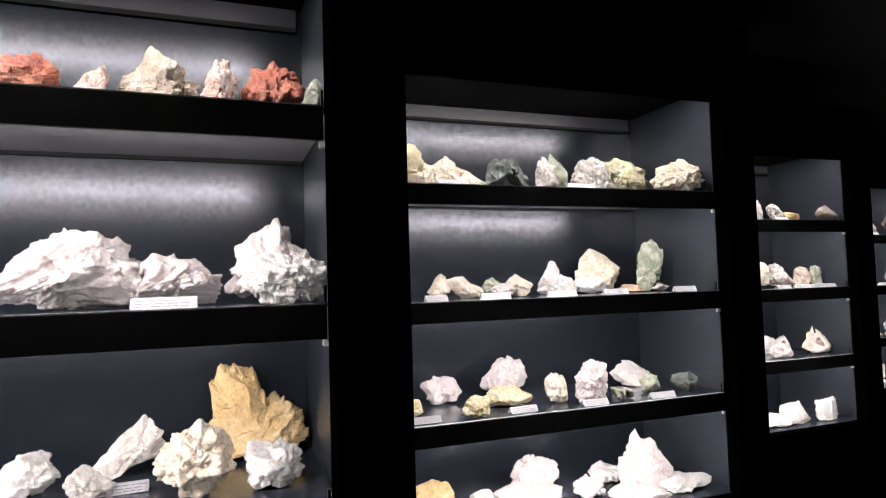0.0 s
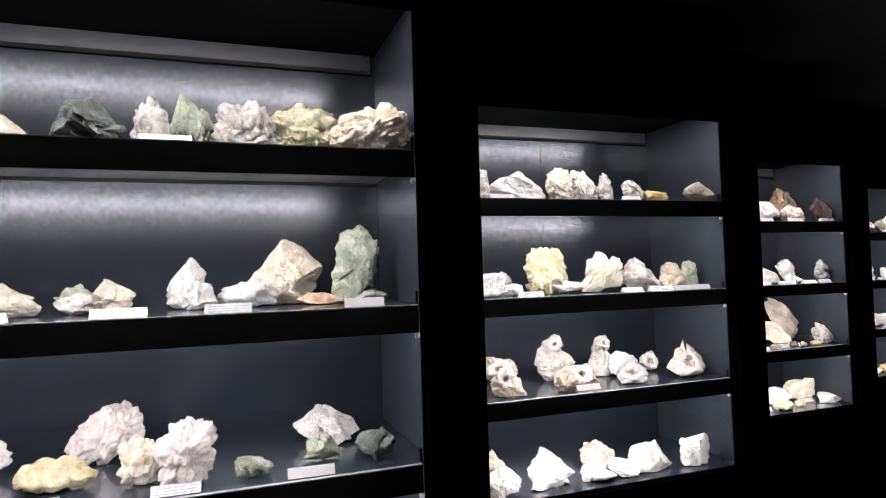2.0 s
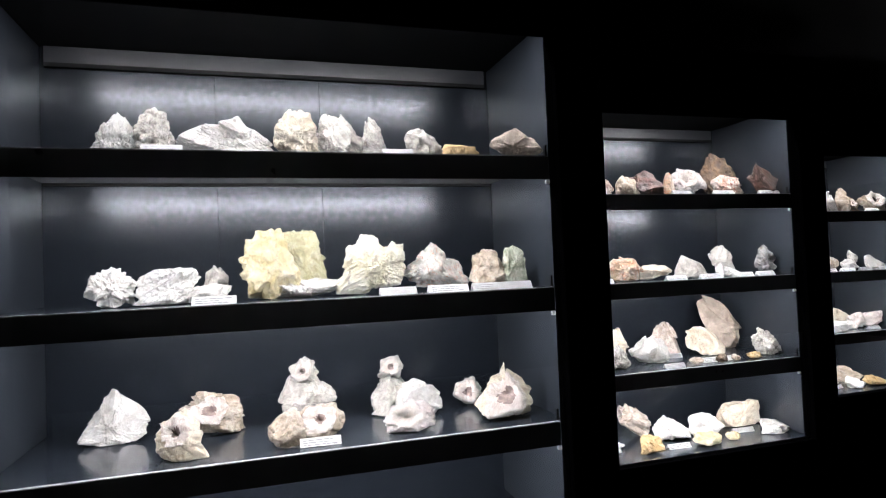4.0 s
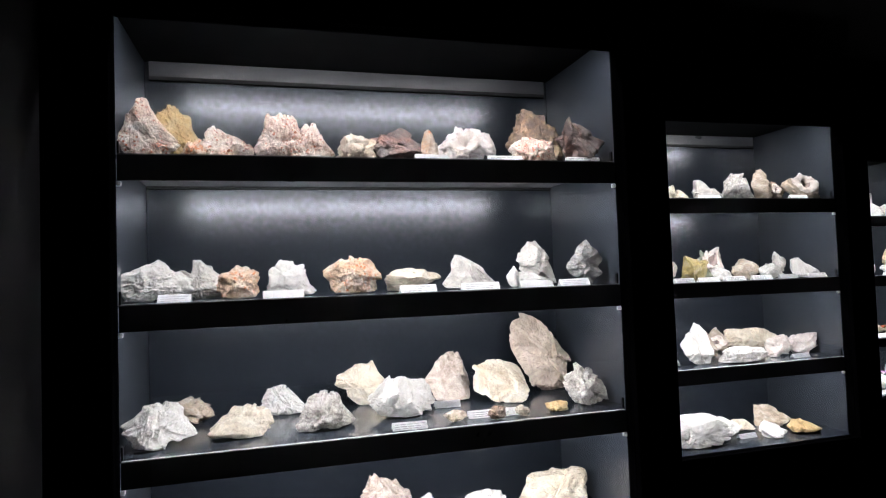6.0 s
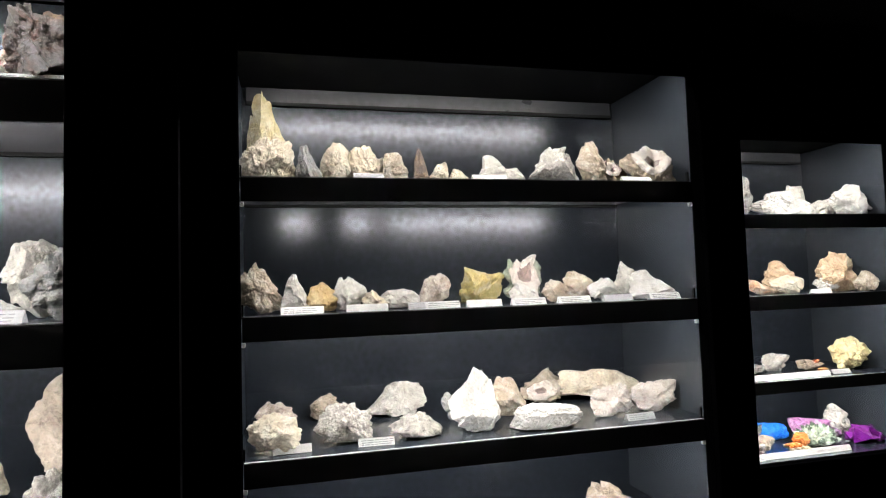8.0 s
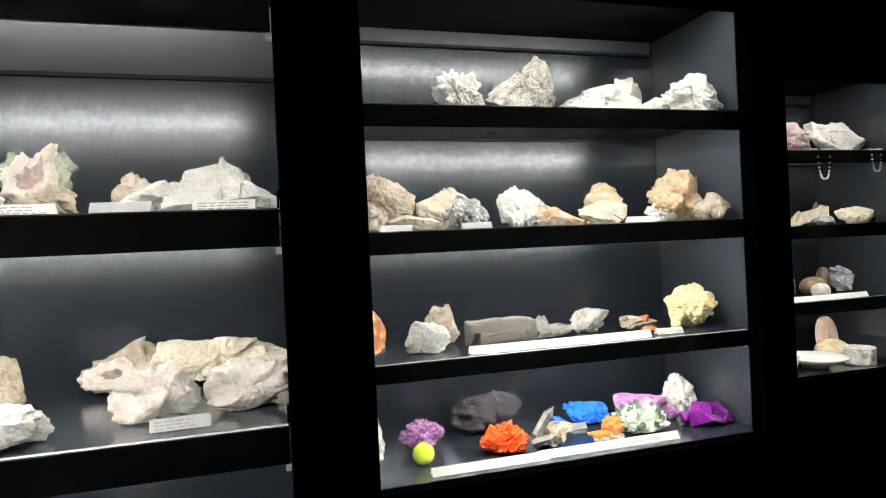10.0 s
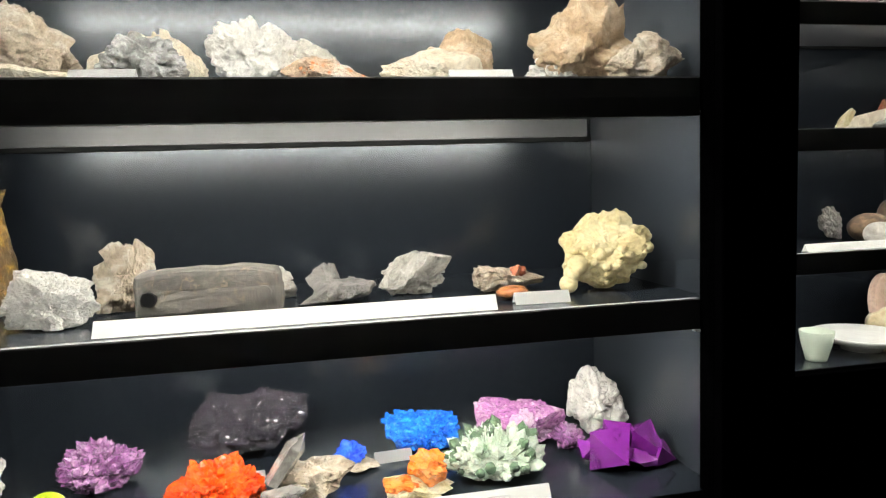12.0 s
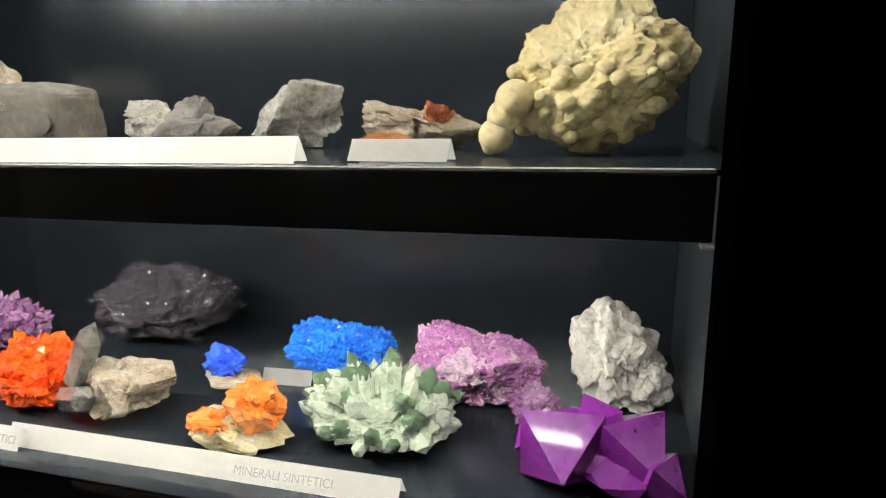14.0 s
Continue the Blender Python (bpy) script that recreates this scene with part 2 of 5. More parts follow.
                board("edge_trim", (L + 0.003, R - 0.003, -0.008, 0.004, z - 0.0008, z + 0.0012), TRIM, sh, "bright worn top edge")
            else:
                sh.visible_shadow = False
            for cx_ in (R - 0.004, L + 0.004):
                board("shelf_clip", (cx_ - 0.005, cx_ + 0.005, -0.006, 0.005, z - (0.070 if k != 4 else 0.053), z - (0.059 if k != 4 else 0.0495)), WHITE_PLASTIC, sh, "white plastic shelf clip", 0.0015)
                if k != 4:
                    board("shelf_peg", (cx_ + (0.0 if cx_ > L / 2 else -0.004), cx_ + (0.004 if cx_ > L / 2 else 0.0), 0.004, 0.013, z + 0.002, z + 0.030), BLACK, sh, "black bracket")
        else:
            sh = case
        for x0, x1 in runs:
            led(sh, x0, x1, 0.020, z - 0.0145, LED_SOFT if k == 5 else LED)
    return case


display_case(-1)
display_case(0)
display_case(1)
display_case(2)
display_case(3, led_runs={1: ((-1.125, -1.04), (-0.895, -0.804), (-0.727, -0.07))})
display_case(4, shelves=LOW_SHELVES)
display_case(5, label="tall black display case with thin shelves of carved stones")

# ---- stones ----
STONES = {
    "W": (stone("white_stone", [(0.55, 0.53, 0.49), (0.78, 0.765, 0.73), (0.88, 0.87, 0.86)], 0.7, 22, 0.0035, stained=0.25), "white"),
    "WP": (stone("pinkish_white_stone", [(0.50, 0.43, 0.40), (0.76, 0.70, 0.68), (0.88, 0.84, 0.83)], 0.65, 24, 0.004, stained=0.3), "pinkish white"),
    "WY": (stone("yellowish_white_stone", [(0.58, 0.53, 0.34), (0.75, 0.72, 0.60), (0.84, 0.83, 0.78)], 0.7, 16, 0.004, stained=0.25), "yellowish white"),
    "C": (stone("cream_stone", [(0.42, 0.33, 0.22), (0.69, 0.62, 0.50), (0.80, 0.76, 0.67)], 0.75, 20, 0.0045, stained=0.35), "cream"),
    "CY": (stone("pale_yellow_stone", [(0.38, 0.29, 0.13), (0.60, 0.51, 0.29), (0.70, 0.64, 0.44)], 0.7, 14, 0.003), "pale yellow"),
    "Y": (stone("yellow_stone", [(0.36, 0.28, 0.11), (0.60, 0.53, 0.33), (0.76, 0.73, 0.63)], 0.65, 20), "yellow"),
    "YG": (stone("olive_stone", [(0.13, 0.125, 0.06), (0.36, 0.345, 0.21), (0.62, 0.60, 0.48)], 0.65, 26), "olive yellow"),
    "OC": (stone("ochre_stone", [(0.182, 0.111, 0.039), (0.338, 0.234, 0.104), (0.442, 0.351, 0.208)], 0.75, 18), "ochre"),
    "PE": (stone("peach_stone", [(0.20, 0.13, 0.08), (0.42, 0.30, 0.19), (0.60, 0.50, 0.38)], 0.7, 22), "peach tan"),
    "OG": (stone("ochre_grey_stone", [(0.104, 0.091, 0.065), (0.273, 0.215, 0.065), (0.364, 0.338, 0.273)], 0.6, 24), "ochre and grey"),
    "TN": (stone("tan_stone", [(0.12, 0.088, 0.06), (0.32, 0.265, 0.205), (0.56, 0.51, 0.44)], 0.75, 20), "tan"),
    "BR": (stone("brown_stone", [(0.008, 0.004, 0.002), (0.045, 0.024, 0.012), (0.17, 0.11, 0.062)], 0.7, 26), "brown"),
    "PK": (stone("dusky_pink_stone", [(0.12, 0.085, 0.065), (0.40, 0.34, 0.29), (0.62, 0.565, 0.52)], 0.72, 34), "dusky pink"),
    "PG": (stone("grey_pink_stone", [(0.105, 0.082, 0.064), (0.205, 0.168, 0.136), (0.36, 0.31, 0.26)], 0.6, 12), "greyish pink"),
    "RW": (stone("red_and_white_stone", [(0.18, 0.06, 0.03), (0.70, 0.58, 0.50), (0.86, 0.83, 0.79)], 0.65, 20, specks=(0.36, 0.09, 0.03)), "red and white"),
    "RB": (stone("red_brown_stone", [(0.004, 0.002, 0.0015), (0.02, 0.006, 0.003), (0.085, 0.028, 0.016)], 0.5, 24, stain=(0.012, 0.006, 0.005)), "dark red-brown"),
    "RD": (stone("brick_red_stone", [(0.088, 0.0138, 0.0066), (0.231, 0.0495, 0.022), (0.303, 0.132, 0.077)], 0.6, 28), "brick red"),
    "OR": (stone("orange_and_white_stone", [(0.10, 0.055, 0.03), (0.42, 0.31, 0.22), (0.64, 0.58, 0.52)], 0.65, 18, specks=(0.48, 0.13, 0.02), stain=(0.42, 0.12, 0.025), stained=0.8), "orange and grey"),
    "MO": (stone("speckled_orange_stone", [(0.20, 0.21, 0.18), (0.56, 0.55, 0.51), (0.80, 0.78, 0.75)], 0.65, 34, specks=(0.60, 0.27, 0.16)), "grey and orange speckled"),
    "MW": (stone("black_and_white_stone", [(0.05, 0.045, 0.038), (0.50, 0.475, 0.43), (0.84, 0.82, 0.79)], 0.6, 34), "dark-flecked white"),
    "BW": (stone("black_silver_stone", [(0.015, 0.015, 0.015), (0.12, 0.12, 0.12), (0.82, 0.82, 0.82)], 0.35, 16), "black and silver"),
    "LG": (stone("light_grey_stone", [(0.24, 0.225, 0.195), (0.54, 0.52, 0.48), (0.78, 0.76, 0.72)], 0.7, 20, 0.0045), "light grey"),
    "G": (stone("grey_stone", [(0.062, 0.062, 0.062), (0.167, 0.167, 0.167), (0.285, 0.279, 0.273)], 0.65, 26), "grey"),
    "DG": (stone("dark_grey_stone", [(0.022, 0.0209, 0.0209), (0.0715, 0.066, 0.0633), (0.165, 0.154, 0.143)], 0.6, 24, stained=0.2), "dark grey"),
    "DK": (stone("black_green_stone", [(0.0066, 0.0088, 0.0077), (0.0275, 0.033, 0.0286), (0.121, 0.132, 0.121)], 0.35, 28, stained=0.0), "black-green"),
    "GN": (stone("grey_green_stone", [(0.055, 0.07, 0.045), (0.20, 0.225, 0.165), (0.52, 0.52, 0.45)], 0.6, 24), "grey-green"),
    "GO": (stone("gold_brown_stone", [(0.02, 0.012, 0.006), (0.07, 0.04, 0.014), (0.36, 0.22, 0.03)], 0.35, 30), "gold and brown"),
    "PI": (stone("rose_stone", [(0.434, 0.252, 0.28), (0.56, 0.406, 0.434), (0.616, 0.532, 0.546)], 0.4, 18), "rose pink"),
    "DB": (stone("dark_brown_stone", [(0.036, 0.024, 0.018), (0.084, 0.054, 0.042), (0.144, 0.102, 0.078)], 0.4, 14), "dark brown"),
    "YE": (stone("polished_yellow_stone", [(0.299, 0.247, 0.143), (0.39, 0.338, 0.221), (0.429, 0.39, 0.286)], 0.3, 9, 0.001), "polished yellow"),
    "PB": (stone("polished_pink_brown_stone", [(0.24, 0.162, 0.126), (0.312, 0.222, 0.18), (0.348, 0.27, 0.228)], 0.35, 9, 0.001), "pinkish brown"),
    "CG": (stone("clear_grey_stone", [(0.06, 0.06, 0.066), (0.192, 0.192, 0.204), (0.48, 0.48, 0.504)], 0.15, 16), "glassy grey"),
}
DRUSE = stone("pale_druse", [(0.50, 0.40, 0.35), (0.76, 0.69, 0.64), (0.88, 0.85, 0.83)], 0.45, 60, 0.004)
# Dark tones put the shade inside deep hollows into the stone colour.
SHADED_HOLLOW = stone("shaded_hollow", [(0.04, 0.03, 0.03), (0.14, 0.10, 0.09), (0.34, 0.27, 0.24)], 0.5, 60, 0.004)

_rng = np.random.default_rng(7)
_perm = _rng.permutation(256)
_grad = _rng.normal(size=(256, 3))
_grad /= np.linalg.norm(_grad, axis=1)[:, None]


def perlin(p):
    i = np.floor(p).astype(int)
    f = p - i
    u = f * f * f * (f * (f * 6 - 15) + 10)
    total = np.zeros(len(p))
    for dx in (0, 1):
        for dy in (0, 1):
            for dz in (0, 1):
                h = _perm[(_perm[(_perm[(i[:, 0] + dx) & 255] + i[:, 1] + dy) & 255] + i[:, 2] + dz) & 255]
                dot = np.einsum("ij,ij->i", _grad[h], f - np.array((dx, dy, dz)))
                wx = u[:, 0] if dx else 1 - u[:, 0]
                wy = u[:, 1] if dy else 1 - u[:, 1]
                wz = u[:, 2] if dz else 1 - u[:, 2]
                total += dot * wx * wy * wz
    return total


def fbm(p, octaves=4, gain=0.5):
    total, a = np.zeros(len(p)), 1.0
    for _ in range(octaves):
        total += a * perlin(p)
        p, a = p * 2.03 + 11.7, a * gain
    return total


_ball = {}


def ball(level):
    if level not in _ball:
        bm = bmesh.new()
        bmesh.ops.create_icosphere(bm, subdivisions=level, radius=1.0)
        v = np.array([x.co[:] for x in bm.verts])
        f = np.array([[x.index for x in y.verts] for y in bm.faces])
        bm.free()
        _ball[level] = (v / np.linalg.norm(v, axis=1)[:, None], f)
    return _ball[level]


def hull_radius(n, rng, count, low, high):
    """Radius of a rough many-sided block along the directions n."""
    p = rng.normal(size=(count, 3))
    p /= np.linalg.norm(p, axis=1)[:, None]
    h = rng.uniform(low, high, count)
    c = np.maximum(n @ p.T, 0.05)
    return np.minimum((h / c).min(axis=1), 1.9)


def bumps(q, rng, count, sharp, size=(1, 1, 1)):
    c = rng.normal(size=(count, 3))
    c = c / np.linalg.norm(c, axis=1)[:, None] * np.array(size)
    big = rng.uniform(0.55, 1.0, count).astype(np.float32)
    far = (q * q).sum(axis=1)[:, None] - 2 * (q.astype(np.float32) @ c.T.astype(np.float32)) + (c * c).sum(axis=1)[None, :]
    reach = 2.6 / math.sqrt(count) * float(np.prod(size)) ** 0.2
    x = np.clip(1 - np.sqrt(np.maximum(far, 0)) / (reach * big), 0, 1)
    y = x if sharp else np.sqrt(np.maximum(1 - (1 - x) ** 2, 0))
    return (y * big).max(axis=1).astype(float)


def broken(q, rng, count, step, tilt, size=(1, 1, 1)):
    """Broken faces: each patch is a plane of its own height and slant."""
    c = rng.normal(size=(count, 3))
    c = c / np.linalg.norm(c, axis=1)[:, None] * np.array(size)
    near = np.argmax(q.astype(np.float32) @ c.T.astype(np.float32) - (c * c).sum(axis=1).astype(np.float32) / 2, axis=1)
    slant = rng.normal(size=(count, 3)) * tilt
    return rng.uniform(-step, step, count)[near] + np.einsum("ij,ij->i", slant[near], q - c[near])


def stone_points(form, n, rng, size=(1, 1, 1)):
    """Points of a stone in the directions n; size gives its proportions, so that the relief is alike on all sides."""
    off = rng.uniform(-50, 50, 3)
    size = np.array(size, float) / max(size)
    q = n * size
    rough = fbm(q * 2.0 + off, 5, 0.5)
    fine = fbm(q * 8 + off, 3, 0.55)
    pits = bumps(q, rng, 70, False, size)
    warp = q + 0.10 * np.stack([perlin(q * 5 + o) for o in (3.1, 17.7, 29.3)], 1)
    crag = broken(warp, rng, 18, 0.045, 0.22, size) + broken(warp, rng, 70, 0.016, 0.15, size)
    grit = broken(warp, rng, 260, 0.007, 0.10, size)
    crack = np.exp(-(fbm(q * 2.6 + off[::-1], 3, 0.6) / 0.035) ** 2)
    if form in ("chunk", "slab", "tall"):
        r = hull_radius(n, rng, 15, 0.66, 1.0) + 0.12 * rough + 0.035 * fine + 0.9 * crag + grit - 0.05 * crack
    elif form == "block":
        r = 0.5 * np.minimum(1 / np.maximum(np.abs(n).max(axis=1), 0.1), 1.5) + 0.55 * hull_radius(n, rng, 13, 0.7, 1.0) + 0.22 * rough + 0.06 * fine + crag + 1.5 * grit - 0.10 * crack
    elif form in ("bumpy", "fibre"):
        r = 0.5 + 0.4 * hull_radius(n, rng, 16, 0.6, 1.0) + 0.34 * rough + 0.13 * bumps(q, rng, 60, False, size) + 0.10 * bumps(q, rng, 220, False, size) + 0.04 * fine + 0.6 * crag + 1.6 * grit - 0.06 * crack
    elif form == "spiky":
        r = 0.75 + 0.35 * rough + 0.28 * bumps(q, rng, 70, True, size) + 0.16 * bumps(q, rng, 240, True, size) + 0.03 * fine + 0.6 * crag + grit
    elif form == "egg":
        r = 1.0 + 0.02 * rough
    else:
        r = 0.8 * hull_radius(n, rng, 18, 0.66, 1.0) + 0.2 + 0.22 * rough + 0.04 * fine + crag + 1.2 * grit - 0.05 * pits - 0.06 * crack
    p = n * r[:, None]
    if form in ("tall", "fibre"):
        z = (p[:, 2] - p[:, 2].min()) / np.ptp(p[:, 2])
        k = 1.15 - (0.40 if form == "tall" else 0.22) * z
        p[:, 0] = p[:, 0] * k + rng.uniform(-0.22, 0.22) * z
        p[:, 1] *= k
        if form == "fibre":
            p[:, 2] += 0.25 * perlin(np.stack([p[:, 0] * 9, p[:, 1] * 9, p[:, 2] * 0.4], 1) + off)
    elif form in ("lump", "chunk", "slab"):
        z = (p[:, 2] - p[:, 2].min()) / np.ptp(p[:, 2])
        p[:, 0] = p[:, 0] * (1.1 - 0.35 * z) + rng.uniform(-0.45, 0.45) * z
    hollow = None
    if form in ("geode", "cup"):
        aim = np.array((rng.uniform(-0.35, 0.15), -1.0, rng.uniform(0.2, 0.45)))
        aim /= np.linalg.norm(aim)
        ang = np.arccos(np.clip(n @ aim, -1, 1)) * (1 + 0.25 * rough)
        lim = {"geode": 0.62, "cup": 0.85}[form]
        t = np.clip(1 - ang / lim, 0, 1)
        t = t * t * (3 - 2 * t)
        rim = np.exp(-((ang - lim * 1.15) / 0.14) ** 2)
        p -= n * ((0.4 if form == "cup" else 0.85) * np.minimum(t * 1.6, 1))[:, None]
        p += n * (0.09 * rim)[:, None]
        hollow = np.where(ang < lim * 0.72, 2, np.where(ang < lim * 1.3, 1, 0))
    return p, hollow


def mesh_of(name, v, f, mats, slots=None, smooth=True):
    me = bpy.data.meshes.new(name)
    me.from_pydata(v.tolist(), [], f.tolist())
    for m in mats:
        me.materials.append(m)
    me.polygons.foreach_set("use_smooth", np.full(len(f), smooth))
    if slots is not None:
        me.polygons.foreach_set("material_index", slots.astype(np.int32))
    me.update()
    return me


def fit_box(p, w, d, h, floor=0.10):
    """Scale the points into a box w by d by h that stands on z = 0 with a flattened underside."""
    lo, hi = p.min(axis=0), p.max(axis=0)
    q = (p - lo) / (hi - lo)
    q[:, 2] = np.maximum(q[:, 2], floor * (0.7 + 0.6 * np.abs(q[:, 0] - 0.5)))
    q[:, 2] = (q[:, 2] - q[:, 2].min()) / np.ptp(q[:, 2])
    return (q - np.array((0.5, 0.5, 0.0))) * np.array((w, d, h))


FORM_WORDS = {"lump": "rough rounded mineral lump", "chunk": "broken angular mineral chunk", "slab": "flat mineral slab", "tall": "upright pointed mineral block",
              "block": "squared mineral block", "bumpy": "knobbly mineral cluster", "spiky": "spiky crystal cluster", "geode": "opened geode",
              "cup": "half geode with shallow hollow", "vase": "upright hollow-topped stone", "egg": "smooth rounded pebble", "fibre": "fibrous upright mineral"}
LEVEL_WORDS = {1: "on the top shelf", 2: "on the second shelf", 3: "on the third shelf", 4: "on the case floor"}
_count = [0]


def lean_to(p, peak):
    """Shear the points sideways so that their top comes to stand at peak, 0 to 1, along the width."""
    z = (p[:, 2] - p[:, 2].min()) / np.ptp(p[:, 2])
    lo, hi = p[:, 0].min(), p[:, 0].max()
    p[:, 0] = (p[:, 0] - (lo + hi) / 2) * (1.06 - 0.16 * z)
    p[:, 0] += ((peak - 0.5) * 0.7 * (hi - lo) - p[z > 0.75, 0].mean()) * np.minimum(z, 0.8) / 0.8
    return p


def mineral(form, key, w, d, h, level, peak=None):
    _count[0] += 1
    rng = np.random.default_rng(1000 + _count[0] * 17)
    n, f = ball(level)
    p, hollow = stone_points("chunk" if form == "vase" else form, n, rng, (w, d, h))
    if peak is not None and form not in ("egg", "cup"):
        p = lean_to(p, peak)
    if form not in ("cup", "vase", "egg", "block"):
        p[:, 1] += 0.30 * np.ptp(p[:, 1]) * (p[:, 2] - p[:, 2].min()) / np.ptp(p[:, 2])
    mat, word = STONES[key]
    mats, slots = [mat], None
    if form == "vase":
        # a broken body that carries a ring-shaped hollow nodule
        body = fit_box(p, w, d, h * 0.86)
        q, hollow = stone_points("geode", n, rng)
        top = fit_box(q, w * 0.52, w * 0.46, h * 0.40, 0.02) + np.array((((peak or 0.5) - 0.5) * w * 0.55, -0.08 * d, h * 0.62))
        hollow = np.concatenate([np.zeros(len(n), int), hollow])
        v, f = np.concatenate([body, top]), np.concatenate([f, f + len(n)])
    else:
        v = fit_box(p, w * 1.03, d, h * 1.04)
    if hollow is not None:
        # All but the white geodes get their inner shade as a darker colour.
        mats += [DRUSE, DRUSE if key in ("W", "WP") else SHADED_HOLLOW]
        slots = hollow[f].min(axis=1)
    return mesh_of("mineral", v, f, mats, slots, form in ("egg", "lump", "bumpy", "geode", "cup", "vase")), word


SHELF_Z = {1: SHELVES[0] + 0.0012, 2: SHELVES[1] + 0.0012, 3: SHELVES[2] + 0.0012, 4: BASE + 0.0005}
LOW_Z = {**SHELF_Z, 3: LOW_SHELVES[2] + 0.0012}


def stand(ob, k, s, x, y, turn=0.0):
    cx, cy = corner(k)
    ob.matrix_basis = pose(cx + x, cy + y, (LOW_Z if k == 4 else SHELF_Z)[s] + lift(k), 0, 0, turn)
    return ob


def shelf_of(k, s, rows):
    for form, key, x, y, w, d, h, *peak in rows:
        if form in SPECIAL:
            ob = SPECIAL[form](key, w, d, h)
            stand(ob, k, s, x, y)
            continue
        near = w * h > 0.012 or (k == 4 and s > 1)
        me, word = mineral(form, key, w, d, h, 6 if near else 5, *peak)
        ob = new("mineral_specimen", me)
        stand(ob, k, s, x, y)
        tagged(ob, f"{word} {FORM_WORDS[form]} {LEVEL_WORDS[s]}", "mineral", "mineral collection")


def cards_of(k, s, rows):
    """Folded paper labels: a tent of two leaves with grey lines of writing on the front one."""
    for i, (x, y, w) in enumerate(rows):
        tall = 0.018 if w < 0.2 else 0.022
        card = new("label_card")
        bm = bmesh.new()
        for side in (0, 1):
            a = [(-w / 2, 0, 0), (w / 2, 0, 0), (w / 2, 0.012, tall), (-w / 2, 0.012, tall)]
            if side:
                a = [(-w / 2, 0.0245, 0), (-w / 2, 0.0125, tall), (w / 2, 0.0125, tall), (w / 2, 0.0245, 0)]
            bm.faces.new([bm.verts.new(p) for p in a])
        bmesh.ops.solidify(bm, geom=bm.faces[:], thickness=0.0006)
        part("paper", bm, CARD if w < 0.09 else PAPER, card)
        if w < 0.2 and k != 4 and i % 3 != 1:
            bm = bmesh.new()
            r = random.Random(k * 100 + s * 10 + i)
            for j, zz in enumerate((0.72, 0.46, 0.22)):
                x0 = -w / 2 * 0.84
                end = w / 2 * r.uniform(0.2, 0.8)
                while x0 < end:
                    x1 = x0 + r.uniform(0.006, 0.016)
                    z0, z1 = tall * (zz - 0.05), tall * (zz + 0.05)
                    bm.faces.new([bm.verts.new(q) for q in ((x0, 0.012 * z0 / tall - 0.0008, z0), (x1, 0.012 * z0 / tall - 0.0008, z0), (x1, 0.012 * z1 / tall - 0.0008, z1), (x0, 0.012 * z1 / tall - 0.0008, z1))])
                    x0 = x1 + 0.003
            part("writing", bm, INK, card, "small grey lines of writing")
        rr = random.Random(k * 7 + s * 31 + i)
        stand(card, k, s, x, y, rr.uniform(-4, 4) if w < 0.2 else 0)
        tagged(card, f"folded white paper label standing {LEVEL_WORDS[s]}" if w < 0.2 else f"long folded white paper strip {LEVEL_WORDS[s]}", "label", "paper labels")

# ---- single pieces ----
def gem(name, colours, rough=0.15, scale=30, clear=0.0, relief=0.0015):
    m = stone(name, colours, rough, scale, relief, stained=0.0)
    b = m.node_tree.nodes["Principled BSDF"]
    b.inputs["Coat Weight"].default_value, b.inputs["Coat Roughness"].default_value = 0.8, 0.06
    b.inputs["Transmission Weight"].default_value = clear
    return m


